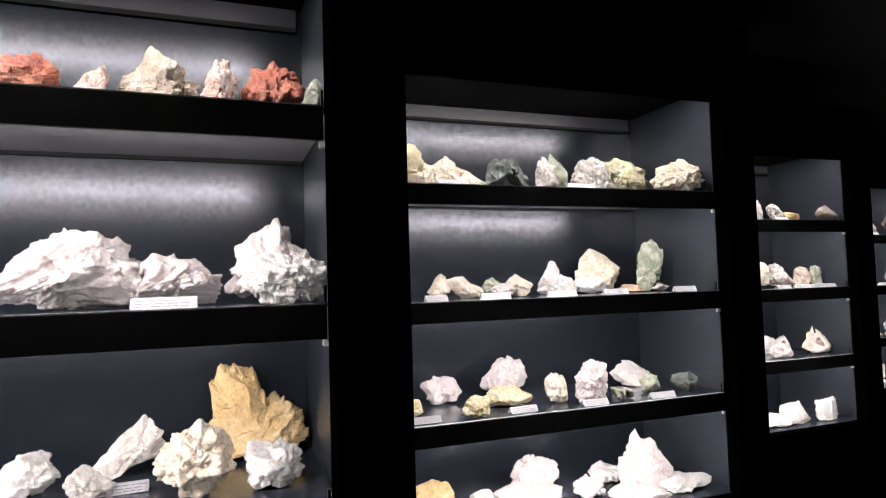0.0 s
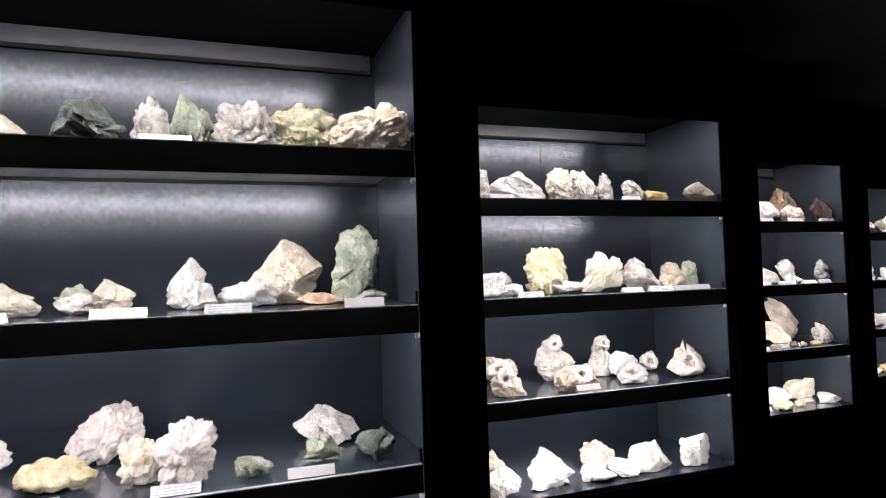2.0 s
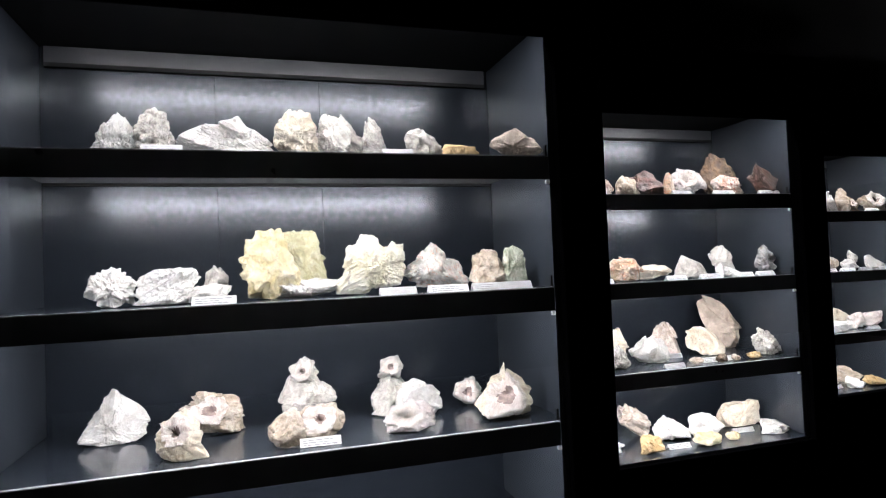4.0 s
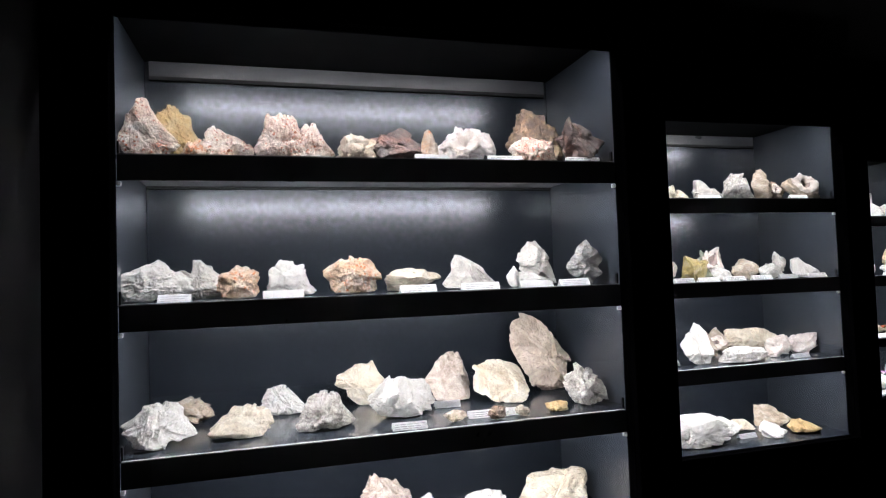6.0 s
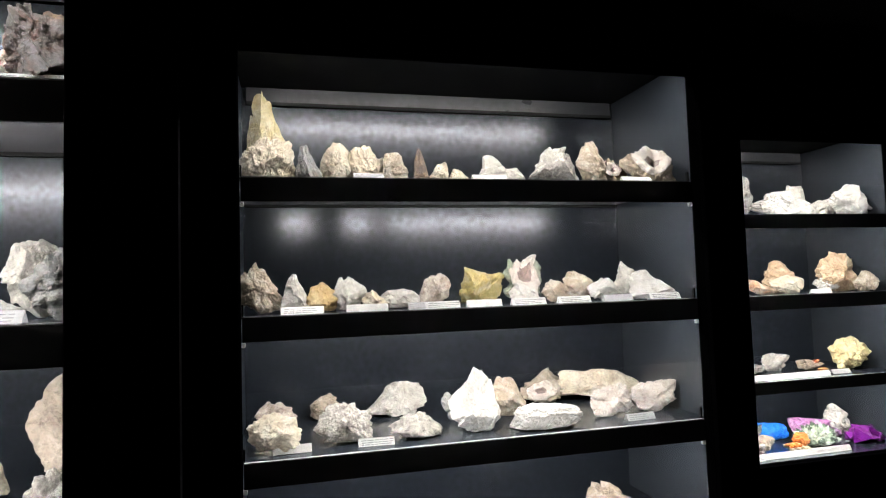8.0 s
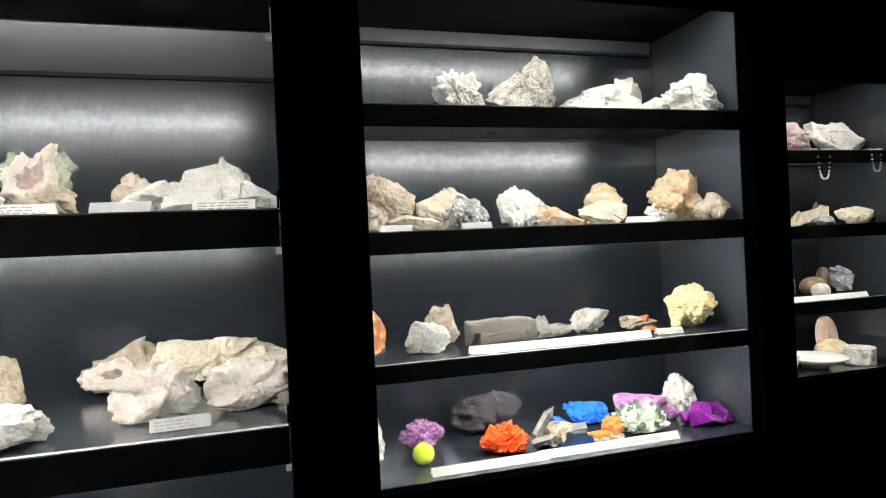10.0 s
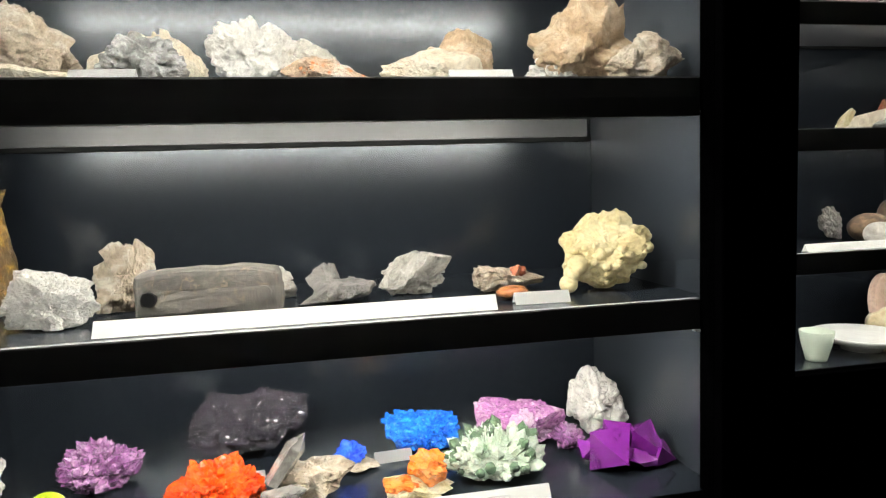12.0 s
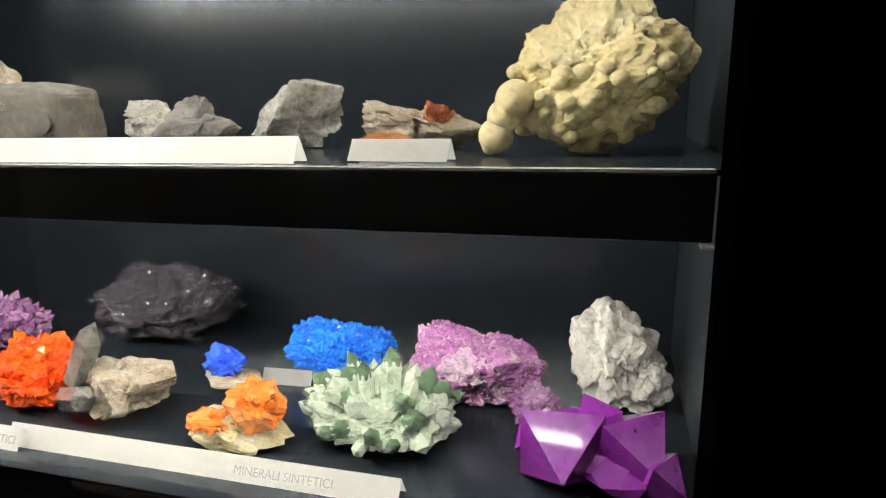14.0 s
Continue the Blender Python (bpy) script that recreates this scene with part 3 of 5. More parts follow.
GEMS = {
    "PU": gem("amethyst", [(0.03, 0.008, 0.032), (0.085, 0.030, 0.085), (0.24, 0.16, 0.23)], 0.2, 40),
    "LI": gem("lime_mineral", [(0.17, 0.22, 0.01), (0.23, 0.29, 0.02), (0.3, 0.35, 0.07)], 0.15, 20),
    "BK": gem("iridescent_black_druse", [(0.002, 0.003, 0.003), (0.006, 0.005, 0.008), (0.018, 0.012, 0.022)], 0.25, 60),
    "OX": gem("orange_crystal", [(0.30, 0.013, 0.0015), (0.44, 0.032, 0.003), (0.48, 0.075, 0.010)], 0.2, 30),
    "SM": gem("smoky_quartz", [(0.012, 0.011, 0.010), (0.035, 0.033, 0.031), (0.11, 0.105, 0.10)], 0.08, 14),
    "BL": gem("blue_crystal", [(0.0024, 0.03, 0.252), (0.0048, 0.078, 0.408), (0.018, 0.192, 0.48)], 0.15, 45),
    "BD": gem("deep_blue_crystal", [(0.003, 0.018, 0.27), (0.006, 0.036, 0.42), (0.03, 0.12, 0.51)], 0.15, 45),
    "OY": gem("orange_lump", [(0.363, 0.055, 0.0044), (0.44, 0.105, 0.0165), (0.462, 0.187, 0.066)], 0.2, 25),
    "PP": gem("pink_purple_druse", [(0.15, 0.04, 0.15), (0.25, 0.1, 0.23), (0.39, 0.28, 0.36)], 0.2, 34),
    "PC": gem("pale_pink_druse", [(0.36, 0.20, 0.34), (0.50, 0.36, 0.48), (0.62, 0.53, 0.60)], 0.25, 40),
    "GP": gem("pale_green_crystal", [(0.26, 0.33, 0.25), (0.42, 0.48, 0.40), (0.56, 0.59, 0.53)], 0.2, 26),
    "GT": gem("dark_green_tip", [(0.008, 0.016, 0.009), (0.020, 0.036, 0.020), (0.05, 0.08, 0.048)], 0.2, 40),
    "WC": gem("white_crystal", [(0.34, 0.325, 0.30), (0.50, 0.485, 0.465), (0.64, 0.63, 0.615)], 0.35, 30),
    "VI": gem("violet_crystal", [(0.030, 0.001, 0.040), (0.052, 0.004, 0.068), (0.085, 0.016, 0.105)], 0.06, 18, 0.0, 0.0006),
}
AMBER = gem("amber", [(0.07, 0.022, 0.007), (0.12, 0.042, 0.015), (0.20, 0.09, 0.04)], 0.1, 30)
GARNET = gem("garnet_brown", [(0.10, 0.02, 0.01), (0.22, 0.06, 0.03), (0.36, 0.14, 0.07)], 0.12, 40)
CERAMIC = painted("grey_white_glaze", (0.60, 0.61, 0.60), 0.18, 0.05, 60, 12)
CELADON = painted("pale_green_glaze", (0.42, 0.48, 0.40), 0.25, 0.08, 60, 12)
PEARL = painted("pearl_bead", (0.72, 0.70, 0.68), 0.25, 0.08, 200, 60)
BARK = stone("pale_bark_stone", [(0.30, 0.27, 0.23), (0.58, 0.55, 0.50), (0.76, 0.74, 0.70)], 0.75, 26)
RINGS, _nt, _b = material("petrified_wood_face")
_v = object_vec(_nt, False)
_n = noise_node(_nt, 30, 6, 0.65, _v)
wire(_nt, ramp_node(_nt, _n.outputs[0], [(0.36, (0.05, 0.016, 0.008)), (0.46, (0.10, 0.033, 0.014)), (0.56, (0.20, 0.08, 0.03)), (0.68, (0.60, 0.42, 0.26))]).outputs[0], _b.inputs["Base Color"])
_b.inputs["Roughness"].default_value = 0.3
OLD_BRICK = stone("old_grey_brick", [(0.009, 0.008, 0.006), (0.021, 0.018, 0.015), (0.046, 0.040, 0.032)], 0.85, 60, 0.002)


def crystal(bm, base, way, length, r, tip=0.35, sides=6):
    way = Vector(way).normalized()
    m = Matrix.Translation(base) @ way.to_track_quat("Z", "Y").to_matrix().to_4x4()
    spin = random.uniform(0, 6.28)
    rings = []
    for z, q in ((0, 0.92), (length * (1 - tip), 1.0)):
        rings.append([bm.verts.new(m @ Vector((r * q * math.cos(spin + i * 2 * math.pi / sides), r * q * math.sin(spin + i * 2 * math.pi / sides), z))) for i in range(sides)])
    top = bm.verts.new(m @ Vector((r * random.uniform(-0.3, 0.3), r * random.uniform(-0.3, 0.3), length)))
    for i in range(sides):
        j = (i + 1) % sides
        bm.faces.new((rings[0][i], rings[0][j], rings[1][j], rings[1][i]))
        bm.faces.new((rings[1][i], rings[1][j], top))
    return top


def core(thing, name, form, mat, w, d, h, level=5, label="", seed=0):
    n, f = ball(level)
    p, hollow = stone_points(form, n, np.random.default_rng(500 + seed), (w, d, h))
    ob = new(name, mesh_of(name, fit_box(p, w, d, h), f, [mat], None, form == "egg"))
    ob.parent = thing
    if label:
        tagged(ob, label)
    return ob


def scatter(thing, name, mat, on, count, length, r, tip=0.35, up=0.3, label="", sides=6):
    """Crystals growing out of the surface of a core."""
    me = on.data
    xs = np.array([(*v.co, *v.normal) for v in me.vertices])
    xs = xs[(xs[:, 2] > 0.004) & (xs[:, 5] > -0.35)]
    rng = np.random.default_rng(count)
    bm = bmesh.new()
    for i in rng.integers(0, len(xs), count):
        base, way = Vector(xs[i, :3]), Vector(xs[i, 3:])
        middle = (base - Vector((0, 0, 0.02))).normalized()
        go = (way * 0.5 + middle * 0.6 + Vector((random.gauss(0, 0.22), random.gauss(0, 0.22), up * 0.4 + random.gauss(0, 0.15)))).normalized()
        k = random.uniform(0.6, 1.15)
        crystal(bm, base - go * length * 0.45 * k, go, length * k, r * random.uniform(0.6, 1.2), tip, sides)
    return part(name, bm, mat, thing, label)


def gem_piece(key, w, d, h):
    thing = new("mineral_specimen")
    g = GEMS[key]
    grp = "coloured crystals"
    if key == "PU":
        o = core(thing, "matrix", "bumpy", g, w * 0.92, d * 0.9, h * 0.9, 5, "", 1)
        scatter(thing, "crystal_points", g, o, 150, 0.024, 0.0075, 0.45, 0.5, "purple glassy crystal points")
        text = "purple amethyst crystal cluster with pale pink points"
    elif key == "LI":
        core(thing, "lump", "egg", g, w, d, h, 4, "", 2)
        text = "smooth lime green rounded mineral"
    elif key == "BK":
        o = core(thing, "matrix", "bumpy", g, w * 0.97, d * 0.95, h * 0.95, 5, "", 3)
        scatter(thing, "crystal_points", g, o, 1500, 0.010, 0.0042, 0.5, 0.2, "tiny glittering black crystals")
        text = "glittering black iridescent crystal druse"
    elif key == "OX":
        o = core(thing, "matrix", "bumpy", g, w * 0.94, d * 0.9, h * 0.92, 5, "", 4)
        scatter(thing, "crystal_points", g, o, 230, 0.018, 0.0075, 0.45, 0.3, "bright orange blocky crystals", 4)
        text = "bright orange cluster of glassy blocky crystals"
    elif key == "SM":
        o = core(thing, "matrix", "chunk", STONES["TN"][0], w * 0.72, d * 0.75, h * 0.60, 5, "cream and brown stone base", 5)
        o.location = (w * 0.13, 0, 0)
        bm = bmesh.new()
        crystal(bm, (-w * 0.26, -0.015, h * 0.36), (0.52, -0.10, 0.80), h * 0.80, 0.016, 0.28)
        crystal(bm, (-w * 0.34, -0.02, 0.022), (0.85, -0.35, 0.25), h * 0.62, 0.016, 0.3)
        part("large_crystal", bm, g, thing, "smoky grey pointed quartz crystal")
        text = "smoky quartz crystal leaning on a cream stone"
    elif key == "BL" and w < 0.1:
        core(thing, "matrix", "slab", STONES["TN"][0], w, d, h * 0.45, 4, "tan stone base", 6)
        o = core(thing, "blue_lump", "spiky", GEMS["BD"], w * 0.7, d * 0.8, h * 1.2, 4, "deep blue crystal lump", 7)
        o.location = (-w * 0.12, 0, h * 0.25)
        text = "small deep blue crystal on tan stone"
    elif key == "BL":
        o = core(thing, "matrix", "block", g, w * 0.98, d * 0.9, h * 0.96, 5, "", 8)
        scatter(thing, "crystal_points", g, o, 620, 0.012, 0.0040, 0.25, 0.3, "bright blue tabular crystals", 4)
        text = "bright blue cluster of small glassy crystals"
    elif key == "OY":
        core(thing, "matrix", "slab", STONES["Y"][0], w, d, h * 0.5, 4, "yellow stone base", 9)
        o = core(thing, "orange_lump", "lump", g, w * 0.58, d * 0.7, h * 0.80, 4, "glossy orange rounded lump", 10)
        o.location = (w * 0.12, 0, h * 0.28)
        o = core(thing, "orange_crust", "bumpy", g, w * 0.6, d * 0.7, h * 0.36, 4, "orange crust", 11)
        o.location = (-w * 0.22, -0.01, h * 0.22)
        text = "glossy orange lump on a yellow stone base"
    elif key == "PP":
        o = core(thing, "druse", "block", g, w, d, h, 6, "", 33)
        c = core(thing, "pale_centre", "bumpy", GEMS["PC"], w * 0.36, d * 0.3, h * 0.55, 5, "pale pink centre", 22)
        c.location = (-0.01, -d * 0.36, h * 0.38)
        scatter(thing, "crystal_points", g, o, 800, 0.007, 0.0042, 0.6, 0.1, "pink-purple crystal grains")
        text = "pink-purple crystal druse with a pale centre"
    elif key == "GP":
        core(thing, "matrix", "bumpy", g, w * 0.8, d * 0.8, h * 0.6, 5, "pale green base", 13)
        bm, bt = bmesh.new(), bmesh.new()
        for _ in range(95):
            a, e = random.uniform(0, 2 * math.pi), math.asin(random.uniform(0.0, 1.0))
            way = Vector((math.cos(a) * math.cos(e), math.sin(a) * math.cos(e), math.sin(e)))
            base = Vector((way.x * w * 0.27, way.y * d * 0.27, 0.012 + way.z * h * 0.45))
            go = (way + Vector((random.gauss(0, 0.2), random.gauss(0, 0.2), 0.25))).normalized()
            go.z = max(go.z, 0.02)
            ln, r = random.uniform(0.024, 0.050), random.uniform(0.006, 0.0125)
            crystal(bm, base, go, ln * 0.9, r, 0.3)
            if random.random() < 0.42:
                crystal(bt, base + go * ln * 0.52, go, ln * 0.46, r * 1.06, 0.55)
        part("crystal_points", bm, g, thing, "pale green stout crystals")
        part("dark_tips", bt, GEMS["GT"], thing, "dark green crystal tips")
        text = "pale green crystal cluster with dark green tips"
    elif key == "WC":
        c = core(thing, "cluster", "bumpy", g, w * 0.75, d, h, 5, "", 14)
        o = core(thing, "cluster", "bumpy", g, w * 0.5, d * 0.8, h * 0.62, 5, "", 15)
        o.location = (w * 0.24, 0, 0)
        bm = bmesh.new()
        rng = np.random.default_rng(91)
        for base, off in ((c, 0.0), (o, w * 0.24)):
            for i in rng.choice(len(base.data.vertices), 55):
                p = base.data.vertices[int(i)].co
                rad = rng.uniform(0.005, 0.011)
                bmesh.ops.create_icosphere(bm, subdivisions=2, radius=rad, matrix=pose(p.x * 0.88 + off, p.y * 0.88, max(p.z * 0.92, rad), rng.uniform(0, 90), rng.uniform(0, 90), 0))
        part("crystal_knobs", bm, g, thing, "rounded white crystal knobs")
        text = "greyish white knobbly crystal cluster"
    else:
        core(thing, "matrix", "chunk", g, w * 0.9, d * 0.8, h * 0.7, 4, "", 16)
        bm = bmesh.new()
        # large octahedra, the first with one broad triangular face turned up and to the front
        for x, y, z, s, way in ((-0.18, -0.12, 0.40, 0.78, (0.06, -0.60, 0.80)), (0.20, -0.02, 0.42, 0.70, (0.42, -0.55, 0.72)), (0.02, 0.20, 0.50, 0.50, (-0.25, -0.3, 0.9)), (0.36, -0.20, 0.26, 0.40, (0.6, -0.4, 0.6)), (-0.36, 0.10, 0.30, 0.36, (-0.5, -0.5, 0.7))):
            up, low = Vector(way).normalized(), Vector((0, 0, -1))
            low = (low - low.dot(up) * up).normalized()
            f, u = Vector((1, 1, 1)).normalized(), Vector((2, -1, -1)).normalized()
            to, frm = Matrix((up, low, up.cross(low))).transposed(), Matrix((f, u, f.cross(u)))
            m = Matrix.Translation((x * w, y * d, z * h)) @ (to @ frm).to_4x4()
            q = s * w * 0.44
            vs = [bm.verts.new(m @ Vector(c)) for c in ((q, 0, 0), (-q, 0, 0), (0, q, 0), (0, -q, 0), (0, 0, q), (0, 0, -q))]
            for i, j, k in ((0, 2, 4), (2, 1, 4), (1, 3, 4), (3, 0, 4), (2, 0, 5), (1, 2, 5), (3, 1, 5), (0, 3, 5)):
                bm.faces.new((vs[i], vs[j], vs[k]))
        lowest = min(v.co.z for v in bm.verts)
        if lowest < 0:
            for v in bm.verts:
                v.co.z = max(v.co.z, 0.0)
        part("octahedral_crystal", bm, g, thing, "glassy violet octahedral crystals")
        text = "deep violet crystal group with triangular faces"
    return tagged(thing, text + " on the case floor", "mineral", grp)


def lathe(profile, n=48):
    bm = bmesh.new()
    rings = []
    for r, z in profile:
        rings.append([bm.verts.new((r * math.cos(2 * math.pi * i / n), r * math.sin(2 * math.pi * i / n), z)) for i in range(n)])
    for a, b in zip(rings, rings[1:]):
        for i in range(n):
            j = (i + 1) % n
            bm.faces.new((a[i], a[j], b[j], b[i]))
    for ring in (rings[0], rings[-1]):
        bm.faces.new(ring)
    bmesh.ops.recalc_face_normals(bm, faces=bm.faces[:])
    return bm


def piece_log(key, w, d, h):
    thing = new("petrified_log")
    r, ln = 0.066, 0.15
    n = 56
    bm, face, rim = bmesh.new(), bmesh.new(), bmesh.new()
    turn = pose(0.02, -0.05, 0, 0, 0, -44) @ pose(0, 0, 0, 0, 90, 0)
    rings = []
    for j in range(22):
        z = -ln * j / 21
        ring = []
        for i in range(n):
            a = 2 * math.pi * i / n
            q = r * (1 + 0.22 * noise.noise((math.cos(a) * 1.5, math.sin(a) * 1.5, z * 14)) + 0.03 * noise.noise((math.cos(a) * 6, math.sin(a) * 6, z * 40)))
            ring.append(bm.verts.new(Vector((q * math.cos(a), q * math.sin(a), z))))
        rings.append(ring)
    for a, b in zip(rings, rings[1:]):
        for i in range(n):
            j = (i + 1) % n
            bm.faces.new((a[i], b[i], b[j], a[j]))
    bm.faces.new(rings[-1])
    end = [face.verts.new(v.co * 0.94 + Vector((0, 0, 0.0035))) for v in rings[0]]
    low = [rim.verts.new(v.co * 1.0) for v in rings[0]]
    lip = [rim.verts.new(v.co * 0.94 + Vector((0, 0, 0.0034))) for v in rings[0]]
    face.faces.new(end)
    for i in range(n):
        j = (i + 1) % n
        rim.faces.new((low[i], low[j], lip[j], lip[i]))
    up = Matrix.Translation((0, 0, r * 1.02))
    for b in (bm, face, rim):
        b.transform(up @ turn)
    lowest = min(v.co.z for v in bm.verts)
    for b in (bm, face, rim):
        b.transform(Matrix.Translation((0, 0, -lowest)))
    part("bark", bm, BARK, thing, "rough white outer bark", smooth=True)
    part("rind", rim, BARK, thing, "cream rim round the cut face")
    part("cut_face", face, RINGS, thing, "polished brown and cream cut face")
    return tagged(thing, "petrified log with white bark and brown polished face", "fossil wood")


def piece_brick(key, w, d, h):
    thing = new("old_brick")
    bm = bmesh.new()
    box(bm, -w / 2, w / 2, -0.03, 0.03, 0, h)
    bmesh.ops.bevel(bm, geom=bm.edges[:], offset=0.012, segments=3, profile=0.6, affect="EDGES")
    bmesh.ops.subdivide_edges(bm, edges=bm.edges[:], cuts=6, use_grid_fill=True)
    for v in bm.verts:
        k = 0.0045 * noise.noise(v.co * 17) + 0.0022 * noise.noise(v.co * 70)
        if v.co.z > h * 0.6:
            v.co.z -= 0.010 * max(0.0, abs(v.co.x + 0.01) / (w / 2) - 0.45)
        v.co += Vector((k, k, k)) if v.co.z > 0.004 else Vector((k, k, 0))
    part("block", bm, OLD_BRICK, thing)
    bm = bmesh.new()
    # No hole is cut: a black stud paints in its shade.
    rod(bm, (-w * 0.40, -0.036, h * 0.45), (-w * 0.40, -0.028, h * 0.45), 0.011, 16)
    part("hole", bm, BLACK, thing, "black stud coloured as the shade of a round hole")
    bm = bmesh.new()
    rod(bm, (w * 0.38, -0.037, h * 0.45), (w * 0.38, -0.028, h * 0.45), 0.012, 16)
    part("boss", bm, OLD_BRICK, thing, "round raised boss")
    bm = bmesh.new()
    for x in (-0.10, -0.03, 0.04, 0.11, 0.17):
        for z in (0.66, 0.36):
            box(bm, x * w - 0.005, x * w + 0.005, -0.0318, -0.029, z * h - 0.0035, z * h + 0.0035)
    part("stamp", bm, OLD_BRICK, thing, "worn stamped letters")
    return tagged(thing, "worn grey-brown stamped brick with round hole", "brick")


def piece_amber(key, w, d, h):
    n, f = ball(4)
    p, _ = stone_points("egg", n, np.random.default_rng(77))
    ob = new("amber_pebble", mesh_of("amber_pebble", fit_box(p, w, d, h, 0.05), f, [AMBER]))
    return tagged(ob, "polished orange amber pebble beside a paper label", "amber")


def piece_garnet(key, w, d, h):
    """A tan stone that holds one dark red crystal."""
    thing = new("mineral_specimen")
    core(thing, "matrix", "lump", STONES["TN"][0], w, d, h, 5, "rough tan stone", 41)
    o = core(thing, "red_crystal", "chunk", GARNET, w * 0.24, d * 0.35, h * 0.50, 4, "glossy dark red-brown crystal", 42)
    o.location = (w * 0.10, -d * 0.26, h * 0.46)
    return tagged(thing, "tan stone with a glossy dark red crystal in it", "mineral", "mineral collection")


def piece_plate(key, w, d, h):
    R = w / 2
    bm = lathe([(R * 0.40, 0), (R * 0.42, 0.012), (R * 0.75, 0.026), (R, 0.046), (R * 0.985, 0.050), (R * 0.72, 0.033), (R * 0.40, 0.022), (0.004, 0.020)])
    ob = part("dish", bm, CERAMIC, smooth=True)
    return tagged(ob, "shallow greyish white footed stone dish", "dish")


def piece_bowl(key, w, d, h):
    R = 0.045
    bm = lathe([(R * 0.62, 0), (R * 0.66, 0.01), (R * 0.9, 0.05), (R * 1.02, 0.085), (R * 0.97, 0.087), (R * 0.84, 0.05), (R * 0.58, 0.014), (0.003, 0.012)])
    ob = part("bowl", bm, CELADON, smooth=True)
    return tagged(ob, "pale green glazed round bowl", "bowl")


def piece_disc(key, w, d, h):
    R, t = h / 2, 0.014
    bm = lathe([(0.010, -t), (R - 0.004, -t), (R, -t + 0.004), (R, t - 0.004), (R - 0.004, t), (0.010, t)], 64)
    bm.transform(Matrix.Translation((0, 0.04, R)) @ pose(0, 0, 0, 83, 0, 20))
    z = min(v.co.z for v in bm.verts)
    bm.transform(Matrix.Translation((0, 0, -z)))
    thing = new("stone_disc")
    part("disc", bm, STONES["PB"][0], thing)
    # Solid plug whose dark colour gives the shade within the disc's hole.
    bm = bmesh.new()
    rod(bm, (0, -t - 0.001, 0), (0, t + 0.001, 0), 0.0115, 24)
    bm.transform(Matrix.Translation((0, 0.04, R)) @ pose(0, 0, 0, -7, 0, 20))
    part("hole", bm, SHADED_HOLLOW, thing, "dark plug coloured as the shade of the middle hole")
    return tagged(thing, "pinkish brown polished stone disc with central hole", "stone disc")


def piece_stump(key, w, d, h):
    R = w / 2
    bm = lathe([(R * 0.96, 0), (R, 0.004), (R * 0.97, h * 0.5), (R, h - 0.004), (R * 0.95, h), (R * 0.3, h + 0.001)], 36)
    ob = part("stone_cylinder", bm, STONES["MW"][0], smooth=False)
    return tagged(ob, "grey speckled short stone cylinder", "stone")


def outline(points, thick, mat, name):
    """A thin cut shape with rounded back, standing on its edge."""
    bm = bmesh.new()
    f = bm.faces.new([bm.verts.new((x, -thick / 2, z)) for x, z in points])
    ex = bmesh.ops.extrude_face_region(bm, geom=[f])
    for v in ex["geom"]:
        if isinstance(v, bmesh.types.BMVert):
            v.co.y += thick
    bmesh.ops.recalc_face_normals(bm, faces=bm.faces[:])
    bmesh.ops.bevel(bm, geom=bm.edges[:], offset=thick * 0.25, segments=2, profile=0.5, affect="EDGES")
    z = min(v.co.z for v in bm.verts)
    bm.transform(Matrix.Translation((0, 0, -z)))
    return part(name, bm, mat)


def piece_blade(key, w, d, h):
    ob = outline([(-w / 2, 0.004), (-w * 0.3, 0.0), (w * 0.28, h * 0.30), (w * 0.30, h * 0.22), (w * 0.5, h * 0.45), (w * 0.5, h * 0.9), (w * 0.30, h), (w * 0.27, h * 0.86), (-w * 0.2, h * 0.62)], 0.010, STONES["C"][0], "spear_head")
    return tagged(ob, "long cream stone spear blade lying on the shelf", "stone blade")


def piece_leaf(key, w, d, h):
    ob = outline([(-w / 2, 0), (-w * 0.2, h * 0.6), (w * 0.3, h), (w / 2, h * 0.85), (w * 0.2, h * 0.3)], 0.008, STONES["Y"][0], "arrow_head")
    return tagged(ob, "small yellow stone arrow point leaning on shelf", "stone blade")


def piece_star(key, w, d, h):
    pts = []
    for i in range(10):
        r = 0.5 if i % 2 == 0 else 0.24
        a = math.pi / 2 + i * math.pi / 5
        pts.append((r * w * math.cos(a), h * 0.5 + r * h * math.sin(a)))
    ob = outline(pts, 0.012, STONES["RD"][0], "coral_piece")
    return tagged(ob, "flat red star-shaped coral piece", "coral")


